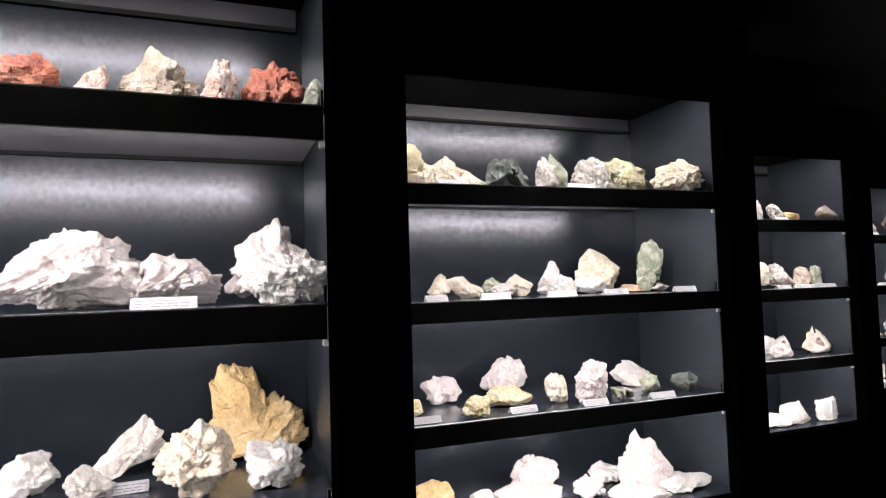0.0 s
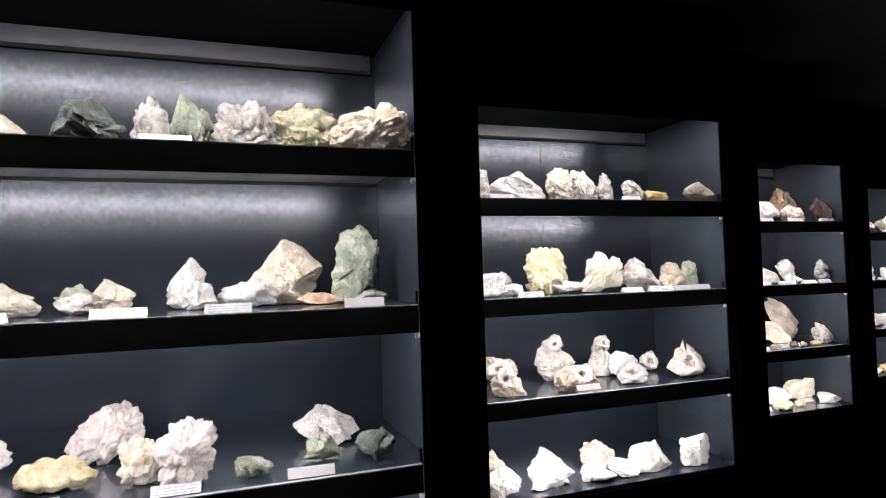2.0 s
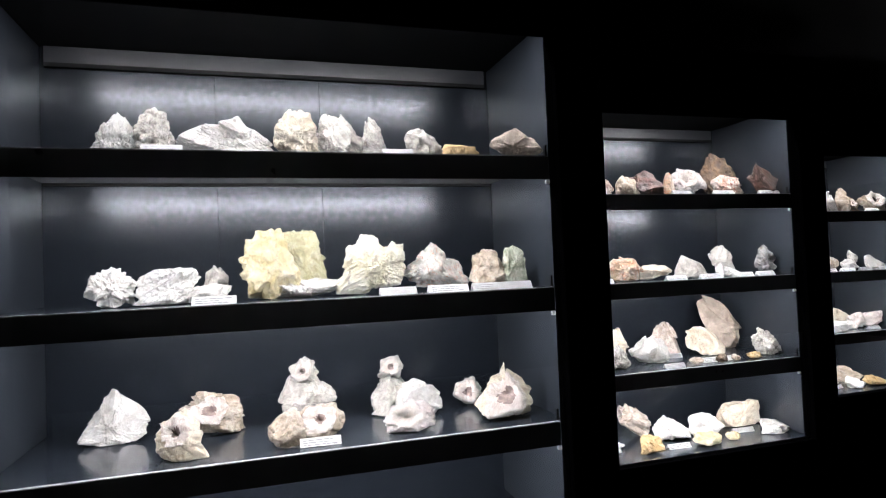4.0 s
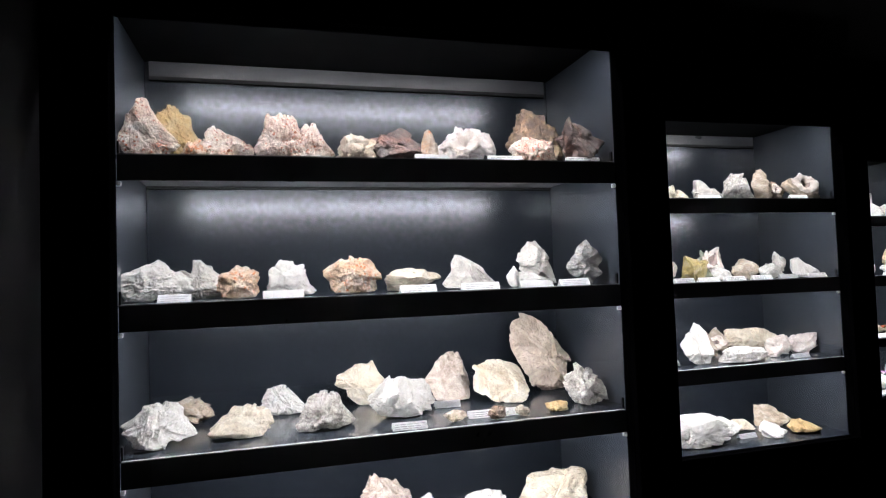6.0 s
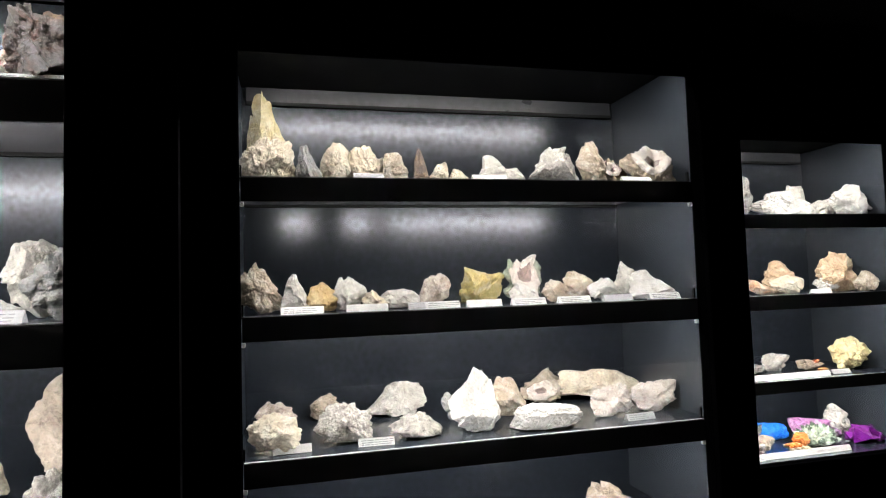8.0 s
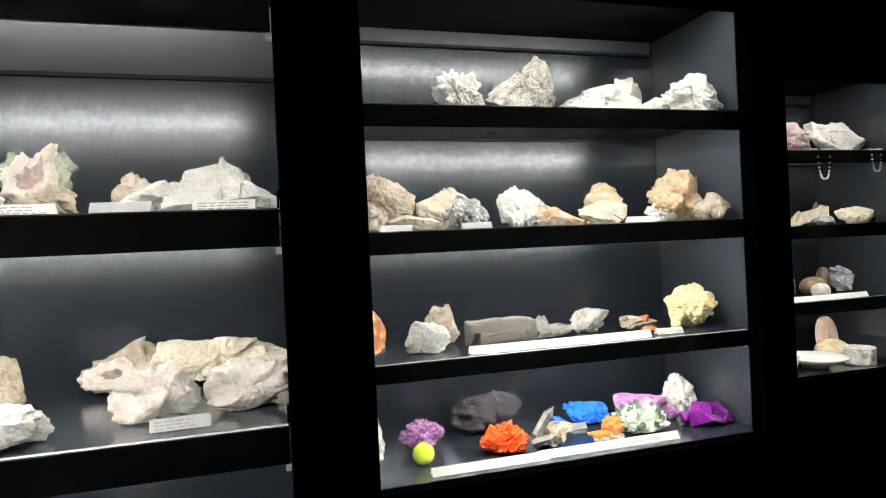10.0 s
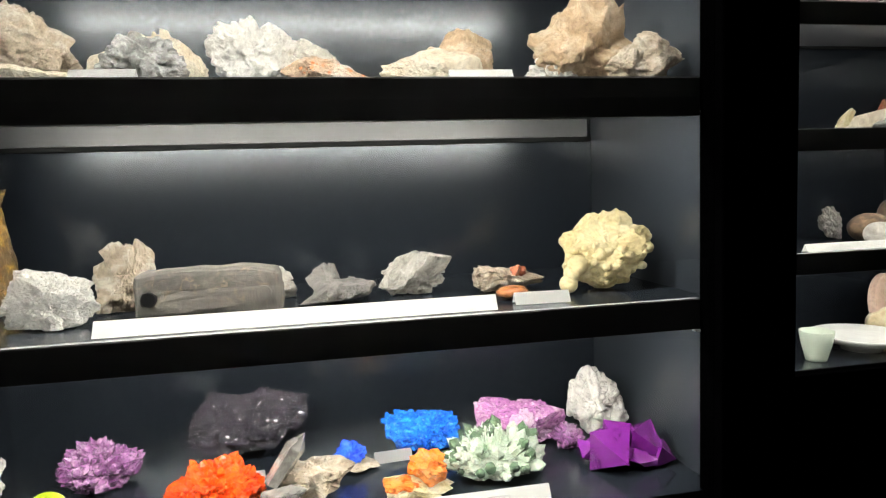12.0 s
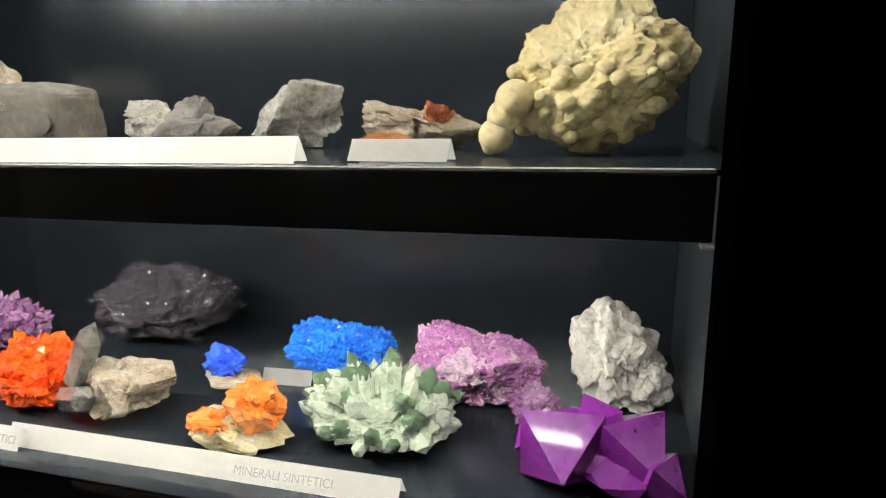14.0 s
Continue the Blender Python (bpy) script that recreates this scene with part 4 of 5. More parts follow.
def piece_yellow(key, w, d, h):
    """A hollow yellow lump overgrown with small round knobs."""
    thing = new("sulphur_lump")
    n, f = ball(6)
    rng = np.random.default_rng(31)
    off = rng.uniform(-9, 9, 3)
    r = 0.95 + 0.30 * fbm(n * 1.8 + off, 5, 0.55) + 0.12 * bumps(n, rng, 22, False) + 0.04 * bumps(n, rng, 160, False) + 0.06 * fbm(n * 7 + off, 3, 0.6)
    aim = np.array((-0.25, -0.85, 0.35)) / 0.953
    ang = np.arccos(np.clip(n @ aim, -1, 1)) * (1 + 0.3 * fbm(n * 3 - off, 3))
    t = np.clip(1 - ang / 0.85, 0, 1)
    r -= 0.34 * np.clip(t * 2.2, 0, 1)
    p = n * r[:, None]
    p[:, 0] -= 0.25 * np.clip(-p[:, 2], 0, 1)
    ob = new("crust", mesh_of("crust", fit_box(p, w, d, h, 0.06), f, [STONES["CY"][0]], None, False))
    ob.parent = thing
    bm = bmesh.new()
    q = fit_box(p, w, d, h, 0.06)
    low = np.where((q[:, 2] < h * 0.55) & (q[:, 1] < 0.0))[0]
    for i in rng.choice(low, 60):
        rad = rng.uniform(0.003, 0.009)
        m = Matrix.Translation((q[i, 0], q[i, 1], max(q[i, 2], rad))) @ Matrix.Diagonal((1.1, 1, 0.9, 1))
        bmesh.ops.create_icosphere(bm, subdivisions=2, radius=rad, matrix=m)
    for x, z, rad in ((-0.50, 0.12, 0.016), (-0.46, 0.24, 0.015), (-0.53, 0.05, 0.008), (-0.40, 0.34, 0.018)):
        bmesh.ops.create_icosphere(bm, subdivisions=3, radius=rad, matrix=Matrix.Translation((x * w, -d * 0.3, max(z * h, rad))))
    part("knobs", bm, STONES["CY"][0], thing, "small rounded yellow knobs", smooth=True)
    return tagged(thing, "pale yellow hollow knobbly mineral lump on the third shelf", "mineral", "mineral collection")


SPECIAL = {"yellow": piece_yellow, "x": gem_piece, "log": piece_log, "brick": piece_brick, "amber": piece_amber, "garnet": piece_garnet, "plate": piece_plate, "bowl": piece_bowl,
           "disc": piece_disc, "stump": piece_stump, "blade": piece_blade, "leaf": piece_leaf, "star": piece_star}


def necklace(k, s, x, wide, drop, back):
    """A string of pearl-coloured beads that hangs over the shelf's front edge."""
    cx, cy = corner(k)
    thing = new("bead_necklace")
    thing.location = (cx + x, cy, SHELF_Z[s] + lift(k))
    bm = bmesh.new()
    bmesh.ops.create_icosphere(bm, subdivisions=2, radius=0.0042)
    first = None
    pts = [(-wide / 2, back * (1 - t / 8), 0.005) for t in range(9)]
    pts += [(-wide / 2 + wide * t / 28, -0.012, 0.002 - drop * (1 - (2 * t / 28 - 1) ** 4)) for t in range(29)]
    pts += [(wide / 2, back * t / 8, 0.005) for t in range(9)]
    for p in pts:
        if first is None:
            first = part("bead", bm, PEARL, thing, at=p, smooth=True)
        else:
            b = new("bead", first.data)
            b.parent, b.location = thing, p
    return tagged(thing, "pearl white bead necklace hanging over a shelf edge", "necklace", "bead necklaces")

# ---- what stands on the shelves: form, stone, x, depth, width, thickness, height ----
shelf_of(-1, 1, [
    ("lump", "RD", -0.473, 0.159, 0.124, 0.089, 0.106),
    ("lump", "RW", -0.376, 0.139, 0.067, 0.049, 0.088),
    ("lump", "TN", -0.273, 0.169, 0.151, 0.107, 0.138, 0.7),
    ("bumpy", "RW", -0.165, 0.138, 0.063, 0.046, 0.114),
    ("bumpy", "RD", -0.067, 0.161, 0.13, 0.093, 0.125, 0.6),
    ("lump", "GN", -0.01, 0.036, 0.044, 0.032, 0.057),
])
shelf_of(-1, 2, [
    ("lump", "WP", -0.412, 0.197, 0.235, 0.164, 0.136, 0.75),
    ("lump", "WP", -0.252, 0.177, 0.176, 0.125, 0.094, 0.6),
    ("lump", "WP", -0.076, 0.263, 0.162, 0.115, 0.165, 0.7),
    ("bumpy", "W", -0.063, 0.073, 0.15, 0.107, 0.091),
])
cards_of(-1, 2, [(-0.25, 0.02, 0.096)])
shelf_of(-1, 3, [
    ("lump", "W", -0.497, 0.299, 0.097, 0.07, 0.076),
    ("lump", "LG", -0.385, 0.228, 0.083, 0.06, 0.059),
    ("slab", "LG", -0.346, 0.345, 0.146, 0.062, 0.113, 0.8),
    ("bumpy", "C", -0.211, 0.18, 0.136, 0.097, 0.126, 0.5),
    ("lump", "OC", -0.077, 0.388, 0.184, 0.095, 0.125, 0.85),
    ("slab", "OC", -0.122, 0.39, 0.14, 0.059, 0.198, 0.3),
    ("bumpy", "W", -0.074, 0.165, 0.105, 0.076, 0.078),
])
cards_of(-1, 3, [(-0.322, 0.231, 0.06)])
shelf_of(0, 1, [
    ("lump", "TN", -1.17, 0.2, 0.139, 0.099, 0.159, 0.15),
    ("lump", "Y", -1.03, 0.2, 0.14, 0.1, 0.151, 0.4),
    ("slab", "C", -0.981, 0.178, 0.132, 0.056, 0.095, 0.8),
    ("lump", "C", -0.858, 0.248, 0.135, 0.097, 0.13, 0.3),
    ("lump", "C", -0.82, 0.199, 0.136, 0.098, 0.09, 0.4),
    ("chunk", "DK", -0.661, 0.205, 0.155, 0.11, 0.124, 0.3),
    ("bumpy", "MW", -0.529, 0.181, 0.086, 0.062, 0.131, 0.3),
    ("chunk", "GN", -0.454, 0.237, 0.101, 0.073, 0.153, 0.5),
    ("bumpy", "MW", -0.325, 0.211, 0.172, 0.123, 0.144, 0.35),
    ("bumpy", "YG", -0.193, 0.214, 0.18, 0.128, 0.148, 0.4),
    ("bumpy", "C", -0.075, 0.089, 0.195, 0.138, 0.126, 0.85),
])
cards_of(0, 1, [(-1.138, 0.02, 0.09), (-0.924, 0.02, 0.09), (-0.492, 0.02, 0.094)])
shelf_of(0, 2, [
    ("lump", "C", -1.133, 0.294, 0.268, 0.188, 0.117, 0.6),
    ("lump", "C", -0.908, 0.228, 0.076, 0.055, 0.079),
    ("lump", "C", -0.812, 0.244, 0.122, 0.088, 0.069, 0.3),
    ("lump", "GN", -0.693, 0.282, 0.088, 0.064, 0.064, 0.4),
    ("bumpy", "MW", -0.684, 0.231, 0.085, 0.061, 0.044),
    ("chunk", "C", -0.617, 0.233, 0.09, 0.065, 0.072, 0.4),
    ("chunk", "W", -0.474, 0.281, 0.085, 0.061, 0.116, 0.7),
    ("lump", "W", -0.453, 0.236, 0.101, 0.072, 0.072, 0.4),
    ("lump", "W", -0.34, 0.249, 0.136, 0.097, 0.062, 0.5),
    ("chunk", "C", -0.255, 0.32, 0.197, 0.14, 0.158, 0.7),
    ("slab", "OR", -0.174, 0.224, 0.112, 0.047, 0.027, 0.2),
    ("block", "GN", -0.088, 0.23, 0.118, 0.059, 0.183, 0.8),
    ("lump", "MW", -0.05, 0.232, 0.089, 0.064, 0.03),
])
cards_of(0, 2, [(-0.984, 0.02, 0.067), (-0.8, 0.02, 0.091), (-0.576, 0.02, 0.096), (-0.383, 0.02, 0.088), (-0.111, 0.02, 0.083)])
shelf_of(0, 3, [
    ("bumpy", "LG", -1.197, 0.071, 0.082, 0.059, 0.093, 0.2),
    ("bumpy", "C", -1.135, 0.281, 0.141, 0.101, 0.071, 0.4),
    ("bumpy", "Y", -1.045, 0.118, 0.076, 0.055, 0.057, 0.6),
    ("bumpy", "WP", -0.886, 0.287, 0.137, 0.098, 0.081, 0.5),
    ("bumpy", "Y", -0.87, 0.044, 0.088, 0.064, 0.058, 0.7),
    ("bumpy", "WP", -0.648, 0.317, 0.162, 0.116, 0.123, 0.75),
    ("bumpy", "Y", -0.707, 0.16, 0.147, 0.105, 0.055, 0.4),
    ("bumpy", "C", -0.557, 0.12, 0.075, 0.054, 0.088),
    ("bumpy", "WP", -0.467, 0.063, 0.118, 0.085, 0.13, 0.75),
    ("lump", "GN", -0.338, 0.08, 0.075, 0.054, 0.034),
    ("chunk", "W", -0.161, 0.271, 0.157, 0.112, 0.083, 0.5),
    ("lump", "GN", -0.193, 0.122, 0.079, 0.057, 0.067),
    ("chunk", "DK", -0.081, 0.081, 0.085, 0.062, 0.065),
])
cards_of(0, 3, [(-1.112, 0.166, 0.053), (-1.024, 0.024, 0.087), (-0.72, 0.025, 0.089), (-0.481, 0.012, 0.088), (-0.23, 0.012, 0.093)])
shelf_of(0, 4, [
    ("lump", "OC", -0.927, 0.281, 0.145, 0.104, 0.078, 0.5),
    ("lump", "W", -0.762, 0.231, 0.108, 0.078, 0.043),
    ("bumpy", "WP", -0.562, 0.281, 0.182, 0.129, 0.102, 0.7),
    ("lump", "W", -0.617, 0.178, 0.262, 0.184, 0.053, 0.5),
    ("bumpy", "W", -0.292, 0.261, 0.146, 0.105, 0.061, 0.3),
    ("lump", "W", -0.431, 0.162, 0.114, 0.082, 0.064, 0.4),
    ("tall", "WP", -0.201, 0.156, 0.171, 0.119, 0.19, 0.2),
    ("lump", "W", -0.299, 0.083, 0.196, 0.139, 0.035),
    ("bumpy", "W", -0.102, 0.097, 0.192, 0.136, 0.041, 0.8),
])
shelf_of(1, 1, [
    ("lump", "W", -1.021, 0.153, 0.105, 0.076, 0.115, 0.7),
    ("bumpy", "MW", -0.932, 0.15, 0.096, 0.069, 0.128, 0.5),
    ("chunk", "W", -0.781, 0.194, 0.225, 0.159, 0.124, 0.45),
    ("bumpy", "C", -0.609, 0.155, 0.111, 0.08, 0.136, 0.4),
    ("lump", "LG", -0.507, 0.164, 0.138, 0.099, 0.129, 0.35),
    ("lump", "MW", -0.415, 0.139, 0.066, 0.048, 0.116, 0.4),
    ("lump", "MW", -0.283, 0.151, 0.101, 0.073, 0.096, 0.5),
    ("slab", "OC", -0.186, 0.136, 0.101, 0.043, 0.056, 0.4),
    ("slab", "PG", -0.065, 0.051, 0.148, 0.062, 0.078, 0.85),
])
cards_of(1, 1, [(-0.901, 0.02, 0.083), (-0.382, 0.02, 0.074)])
shelf_of(1, 2, [
    ("spiky", "W", -1.03, 0.154, 0.109, 0.078, 0.09, 0.3),
    ("block", "W", -0.911, 0.151, 0.142, 0.071, 0.084, 0.85),
    ("lump", "W", -0.828, 0.154, 0.109, 0.078, 0.043),
    ("lump", "MW", -0.813, 0.228, 0.064, 0.046, 0.086, 0.6),
    ("bumpy", "Y", -0.68, 0.168, 0.147, 0.105, 0.169, 0.3),
    ("slab", "YG", -0.621, 0.239, 0.164, 0.069, 0.169, 0.65),
    ("bumpy", "W", -0.598, 0.208, 0.265, 0.185, 0.052, 0.3),
    ("block", "WY", -0.432, 0.16, 0.181, 0.09, 0.149, 0.6),
    ("lump", "MO", -0.254, 0.174, 0.167, 0.119, 0.125, 0.45),
    ("lump", "TN", -0.11, 0.155, 0.11, 0.079, 0.103, 0.4),
    ("block", "GN", -0.047, 0.133, 0.069, 0.035, 0.109, 0.5),
])
cards_of(1, 2, [(-0.804, 0.02, 0.092), (-0.393, 0.02, 0.09), (-0.269, 0.02, 0.101), (-0.171, 0.02, 0.072), (-0.092, 0.02, 0.087)])
shelf_of(1, 3, [
    ("chunk", "W", -1.054, 0.295, 0.153, 0.109, 0.123, 0.4),
    ("geode", "C", -0.882, 0.082, 0.112, 0.081, 0.101, 0.4),
    ("geode", "TN", -0.835, 0.267, 0.161, 0.115, 0.103, 0.6),
    ("vase", "LG", -0.596, 0.256, 0.149, 0.111, 0.177, 0.4),
    ("lump", "TN", -0.657, 0.071, 0.087, 0.063, 0.081, 0.6),
    ("geode", "TN", -0.581, 0.104, 0.121, 0.087, 0.078, 0.5),
    ("vase", "LG", -0.353, 0.287, 0.151, 0.113, 0.153, 0.3),
    ("chunk", "W", -0.304, 0.234, 0.132, 0.095, 0.089, 0.4),
    ("geode", "WP", -0.365, 0.092, 0.131, 0.094, 0.066, 0.6),
    ("geode", "LG", -0.149, 0.27, 0.086, 0.062, 0.077),
    ("geode", "C", -0.101, 0.104, 0.153, 0.109, 0.13, 0.5),
])
cards_of(1, 3, [(-0.586, 0.037, 0.093)])
shelf_of(1, 4, [
    ("tall", "TN", -0.868, 0.228, 0.083, 0.058, 0.094, 0.3),
    ("lump", "W", -0.92, 0.056, 0.121, 0.087, 0.095, 0.5),
    ("lump", "W", -0.725, 0.098, 0.184, 0.131, 0.112, 0.5),
    ("lump", "RW", -0.494, 0.135, 0.133, 0.095, 0.104, 0.5),
    ("lump", "W", -0.553, 0.057, 0.125, 0.09, 0.052, 0.3),
    ("chunk", "W", -0.437, 0.051, 0.108, 0.077, 0.062, 0.4),
    ("slab", "LG", -0.319, 0.071, 0.182, 0.076, 0.103, 0.4),
    ("block", "W", -0.117, 0.058, 0.137, 0.069, 0.108),
])
shelf_of(2, 1, [
    ("chunk", "RW", -1.18, 0.165, 0.139, 0.1, 0.169, 0.15),
    ("lump", "OC", -1.127, 0.252, 0.132, 0.095, 0.177, 0.3),
    ("lump", "RW", -1.009, 0.166, 0.142, 0.102, 0.111, 0.35),
    ("lump", "OR", -1.078, 0.141, 0.07, 0.051, 0.07, 0.5),
    ("lump", "RW", -0.858, 0.172, 0.16, 0.114, 0.146, 0.4),
    ("lump", "RW", -0.788, 0.153, 0.104, 0.075, 0.122, 0.35),
    ("lump", "TN", -0.675, 0.158, 0.119, 0.086, 0.092, 0.6),
    ("lump", "RB", -0.557, 0.178, 0.177, 0.126, 0.123, 0.3),
    ("chunk", "OR", -0.48, 0.133, 0.051, 0.037, 0.102, 0.4),
    ("geode", "WP", -0.363, 0.173, 0.163, 0.116, 0.131, 0.6),
    ("bumpy", "BR", -0.107, 0.277, 0.203, 0.144, 0.211, 0.5),
    ("bumpy", "RW", -0.154, 0.172, 0.159, 0.113, 0.105, 0.4),
    ("chunk", "RB", -0.055, 0.068, 0.134, 0.096, 0.136, 0.2),
])
cards_of(2, 1, [(-0.303, 0.02, 0.095), (-0.502, 0.02, 0.089), (-0.076, 0.02, 0.099)])
shelf_of(2, 2, [
    ("lump", "W", -1.176, 0.179, 0.181, 0.129, 0.1, 0.5),
    ("lump", "LG", -1.079, 0.254, 0.137, 0.098, 0.1, 0.3),
    ("bumpy", "OR", -0.984, 0.152, 0.103, 0.074, 0.08, 0.6),
    ("lump", "W", -0.854, 0.16, 0.124, 0.089, 0.093, 0.35),
    ("lump", "OR", -0.698, 0.168, 0.148, 0.105, 0.097, 0.5),
    ("chunk", "C", -0.528, 0.172, 0.159, 0.114, 0.061, 0.4),
    ("chunk", "LG", -0.365, 0.172, 0.161, 0.115, 0.093, 0.25),
    ("lump", "W", -0.253, 0.129, 0.037, 0.027, 0.057),
    ("lump", "W", -0.187, 0.16, 0.126, 0.09, 0.042, 0.5),
    ("chunk", "LG", -0.125, 0.252, 0.132, 0.094, 0.131, 0.4),
    ("lump", "G", -0.048, 0.111, 0.114, 0.082, 0.123, 0.6),
])
cards_of(2, 2, [(-1.115, 0.02, 0.071), (-0.876, 0.02, 0.094), (-0.549, 0.02, 0.094), (-0.385, 0.02, 0.1), (-0.229, 0.02, 0.092), (-0.118, 0.02, 0.087)])
shelf_of(2, 3, [
    ("lump", "W", -1.164, 0.103, 0.165, 0.117, 0.096, 0.6),
    ("lump", "TN", -1.122, 0.329, 0.12, 0.087, 0.066, 0.4),
    ("lump", "C", -0.981, 0.127, 0.149, 0.106, 0.073, 0.6),
    ("chunk", "W", -0.889, 0.351, 0.139, 0.099, 0.077, 0.35),
    ("lump", "MW", -0.778, 0.126, 0.15, 0.107, 0.088, 0.45),
    ("slab", "C", -0.651, 0.353, 0.165, 0.069, 0.128, 0.3),
    ("chunk", "W", -0.569, 0.175, 0.187, 0.133, 0.107, 0.4),
    ("chunk", "PK", -0.398, 0.336, 0.133, 0.095, 0.138, 0.6),
    ("chunk", "C", -0.261, 0.235, 0.163, 0.116, 0.115, 0.5),
    ("chunk", "PG", -0.084, 0.347, 0.2, 0.142, 0.235, 0.35),
    ("bumpy", "MW", -0.059, 0.104, 0.123, 0.088, 0.109, 0.3),
    ("bumpy", "TN", -0.457, 0.052, 0.062, 0.045, 0.027),
    ("bumpy", "BR", -0.348, 0.038, 0.049, 0.036, 0.033),
    ("bumpy", "TN", -0.277, 0.043, 0.041, 0.03, 0.026),
    ("bumpy", "OC", -0.171, 0.061, 0.061, 0.045, 0.025),
])
cards_of(2, 3, [(-0.585, 0.012, 0.087), (-0.432, 0.214, 0.075), (-0.349, 0.058, 0.141)])
shelf_of(2, 4, [
    ("lump", "LG", -1.019, 0.211, 0.11, 0.079, 0.078),
    ("chunk", "LG", -0.857, 0.198, 0.108, 0.078, 0.112, 0.6),
    ("lump", "LG", -0.777, 0.208, 0.09, 0.065, 0.091, 0.3),
    ("lump", "W", -0.823, 0.145, 0.174, 0.124, 0.048, 0.3),
    ("chunk", "PK", -0.603, 0.276, 0.165, 0.118, 0.134, 0.3),
    ("lump", "OC", -0.677, 0.07, 0.107, 0.077, 0.061, 0.4),
    ("chunk", "W", -0.497, 0.183, 0.154, 0.11, 0.082, 0.3),
    ("block", "W", -0.327, 0.18, 0.152, 0.076, 0.086, 0.3),
    ("bumpy", "Y", -0.414, 0.062, 0.141, 0.101, 0.044, 0.5),
    ("block", "C", -0.107, 0.244, 0.212, 0.105, 0.108, 0.7),
    ("bumpy", "Y", -0.282, 0.074, 0.063, 0.046, 0.031),
    ("lump", "W", -0.06, 0.091, 0.141, 0.101, 0.048, 0.3),
])
cards_of(2, 4, [(-0.549, 0.058, 0.099), (-0.171, 0.133, 0.101)])
shelf_of(3, 1, [
    ("tall", "Y", -1.165, 0.248, 0.124, 0.087, 0.282, 0.1),
    ("bumpy", "C", -1.162, 0.169, 0.152, 0.108, 0.138, 0.5),
    ("chunk", "G", -1.055, 0.143, 0.076, 0.055, 0.112, 0.2),
    ("chunk", "C", -0.989, 0.144, 0.081, 0.058, 0.12, 0.5),
    ("lump", "C", -0.905, 0.155, 0.112, 0.08, 0.119, 0.25),
    ("lump", "TN", -0.823, 0.142, 0.075, 0.054, 0.096, 0.3),
    ("chunk", "BR", -0.753, 0.134, 0.051, 0.037, 0.104, 0.2),
    ("lump", "C", -0.706, 0.138, 0.064, 0.047, 0.07),
    ("lump", "C", -0.644, 0.137, 0.061, 0.044, 0.053),
    ("chunk", "LG", -0.542, 0.143, 0.077, 0.056, 0.094, 0.3),
    ("lump", "LG", -0.472, 0.141, 0.072, 0.052, 0.062),
    ("lump", "MW", -0.343, 0.172, 0.161, 0.115, 0.132, 0.6),
    ("chunk", "TN", -0.229, 0.147, 0.09, 0.065, 0.147, 0.2),
    ("geode", "BR", -0.163, 0.151, 0.101, 0.073, 0.094, 0.5),
    ("geode", "TN", -0.071, 0.094, 0.166, 0.118, 0.117, 0.6),
])
cards_of(3, 1, [(-0.913, 0.02, 0.077), (-0.591, 0.02, 0.096), (-0.152, 0.02, 0.096)])
shelf_of(3, 2, [
    ("lump", "TN", -1.188, 0.159, 0.124, 0.089, 0.13, 0.25),
    ("chunk", "LG", -1.101, 0.14, 0.07, 0.051, 0.098, 0.3),
    ("lump", "OC", -1.031, 0.152, 0.102, 0.073, 0.077, 0.5),
    ("lump", "LG", -0.964, 0.153, 0.105, 0.076, 0.088, 0.5),
    ("lump", "C", -0.892, 0.141, 0.072, 0.052, 0.052, 0.3),
    ("lump", "LG", -0.817, 0.155, 0.111, 0.079, 0.052, 0.4),
    ("chunk", "PK", -0.726, 0.15, 0.096, 0.069, 0.09, 0.5),
    ("chunk", "OG", -0.584, 0.164, 0.137, 0.098, 0.105, 0.88),
    ("geode", "GN", -0.414, 0.253, 0.133, 0.096, 0.14, 0.5),
    ("lump", "W", -0.46, 0.147, 0.09, 0.065, 0.064, 0.3),
    ("lump", "TN", -0.361, 0.147, 0.089, 0.064, 0.064, 0.4),
    ("lump", "TN", -0.247, 0.24, 0.096, 0.069, 0.089, 0.6),
    ("lump", "W", -0.204, 0.152, 0.104, 0.075, 0.064, 0.7),
    ("slab", "LG", -0.098, 0.227, 0.104, 0.044, 0.113, 0.75),
    ("slab", "W", -0.082, 0.089, 0.188, 0.079, 0.083, 0.3),
])
cards_of(3, 2, [(-1.084, 0.02, 0.103), (-0.925, 0.02, 0.103), (-0.798, 0.02, 0.047), (-0.732, 0.02, 0.093), (-0.619, 0.02, 0.094), (-0.494, 0.02, 0.096), (-0.362, 0.02, 0.093), (-0.229, 0.02, 0.084), (-0.083, 0.02, 0.093)])
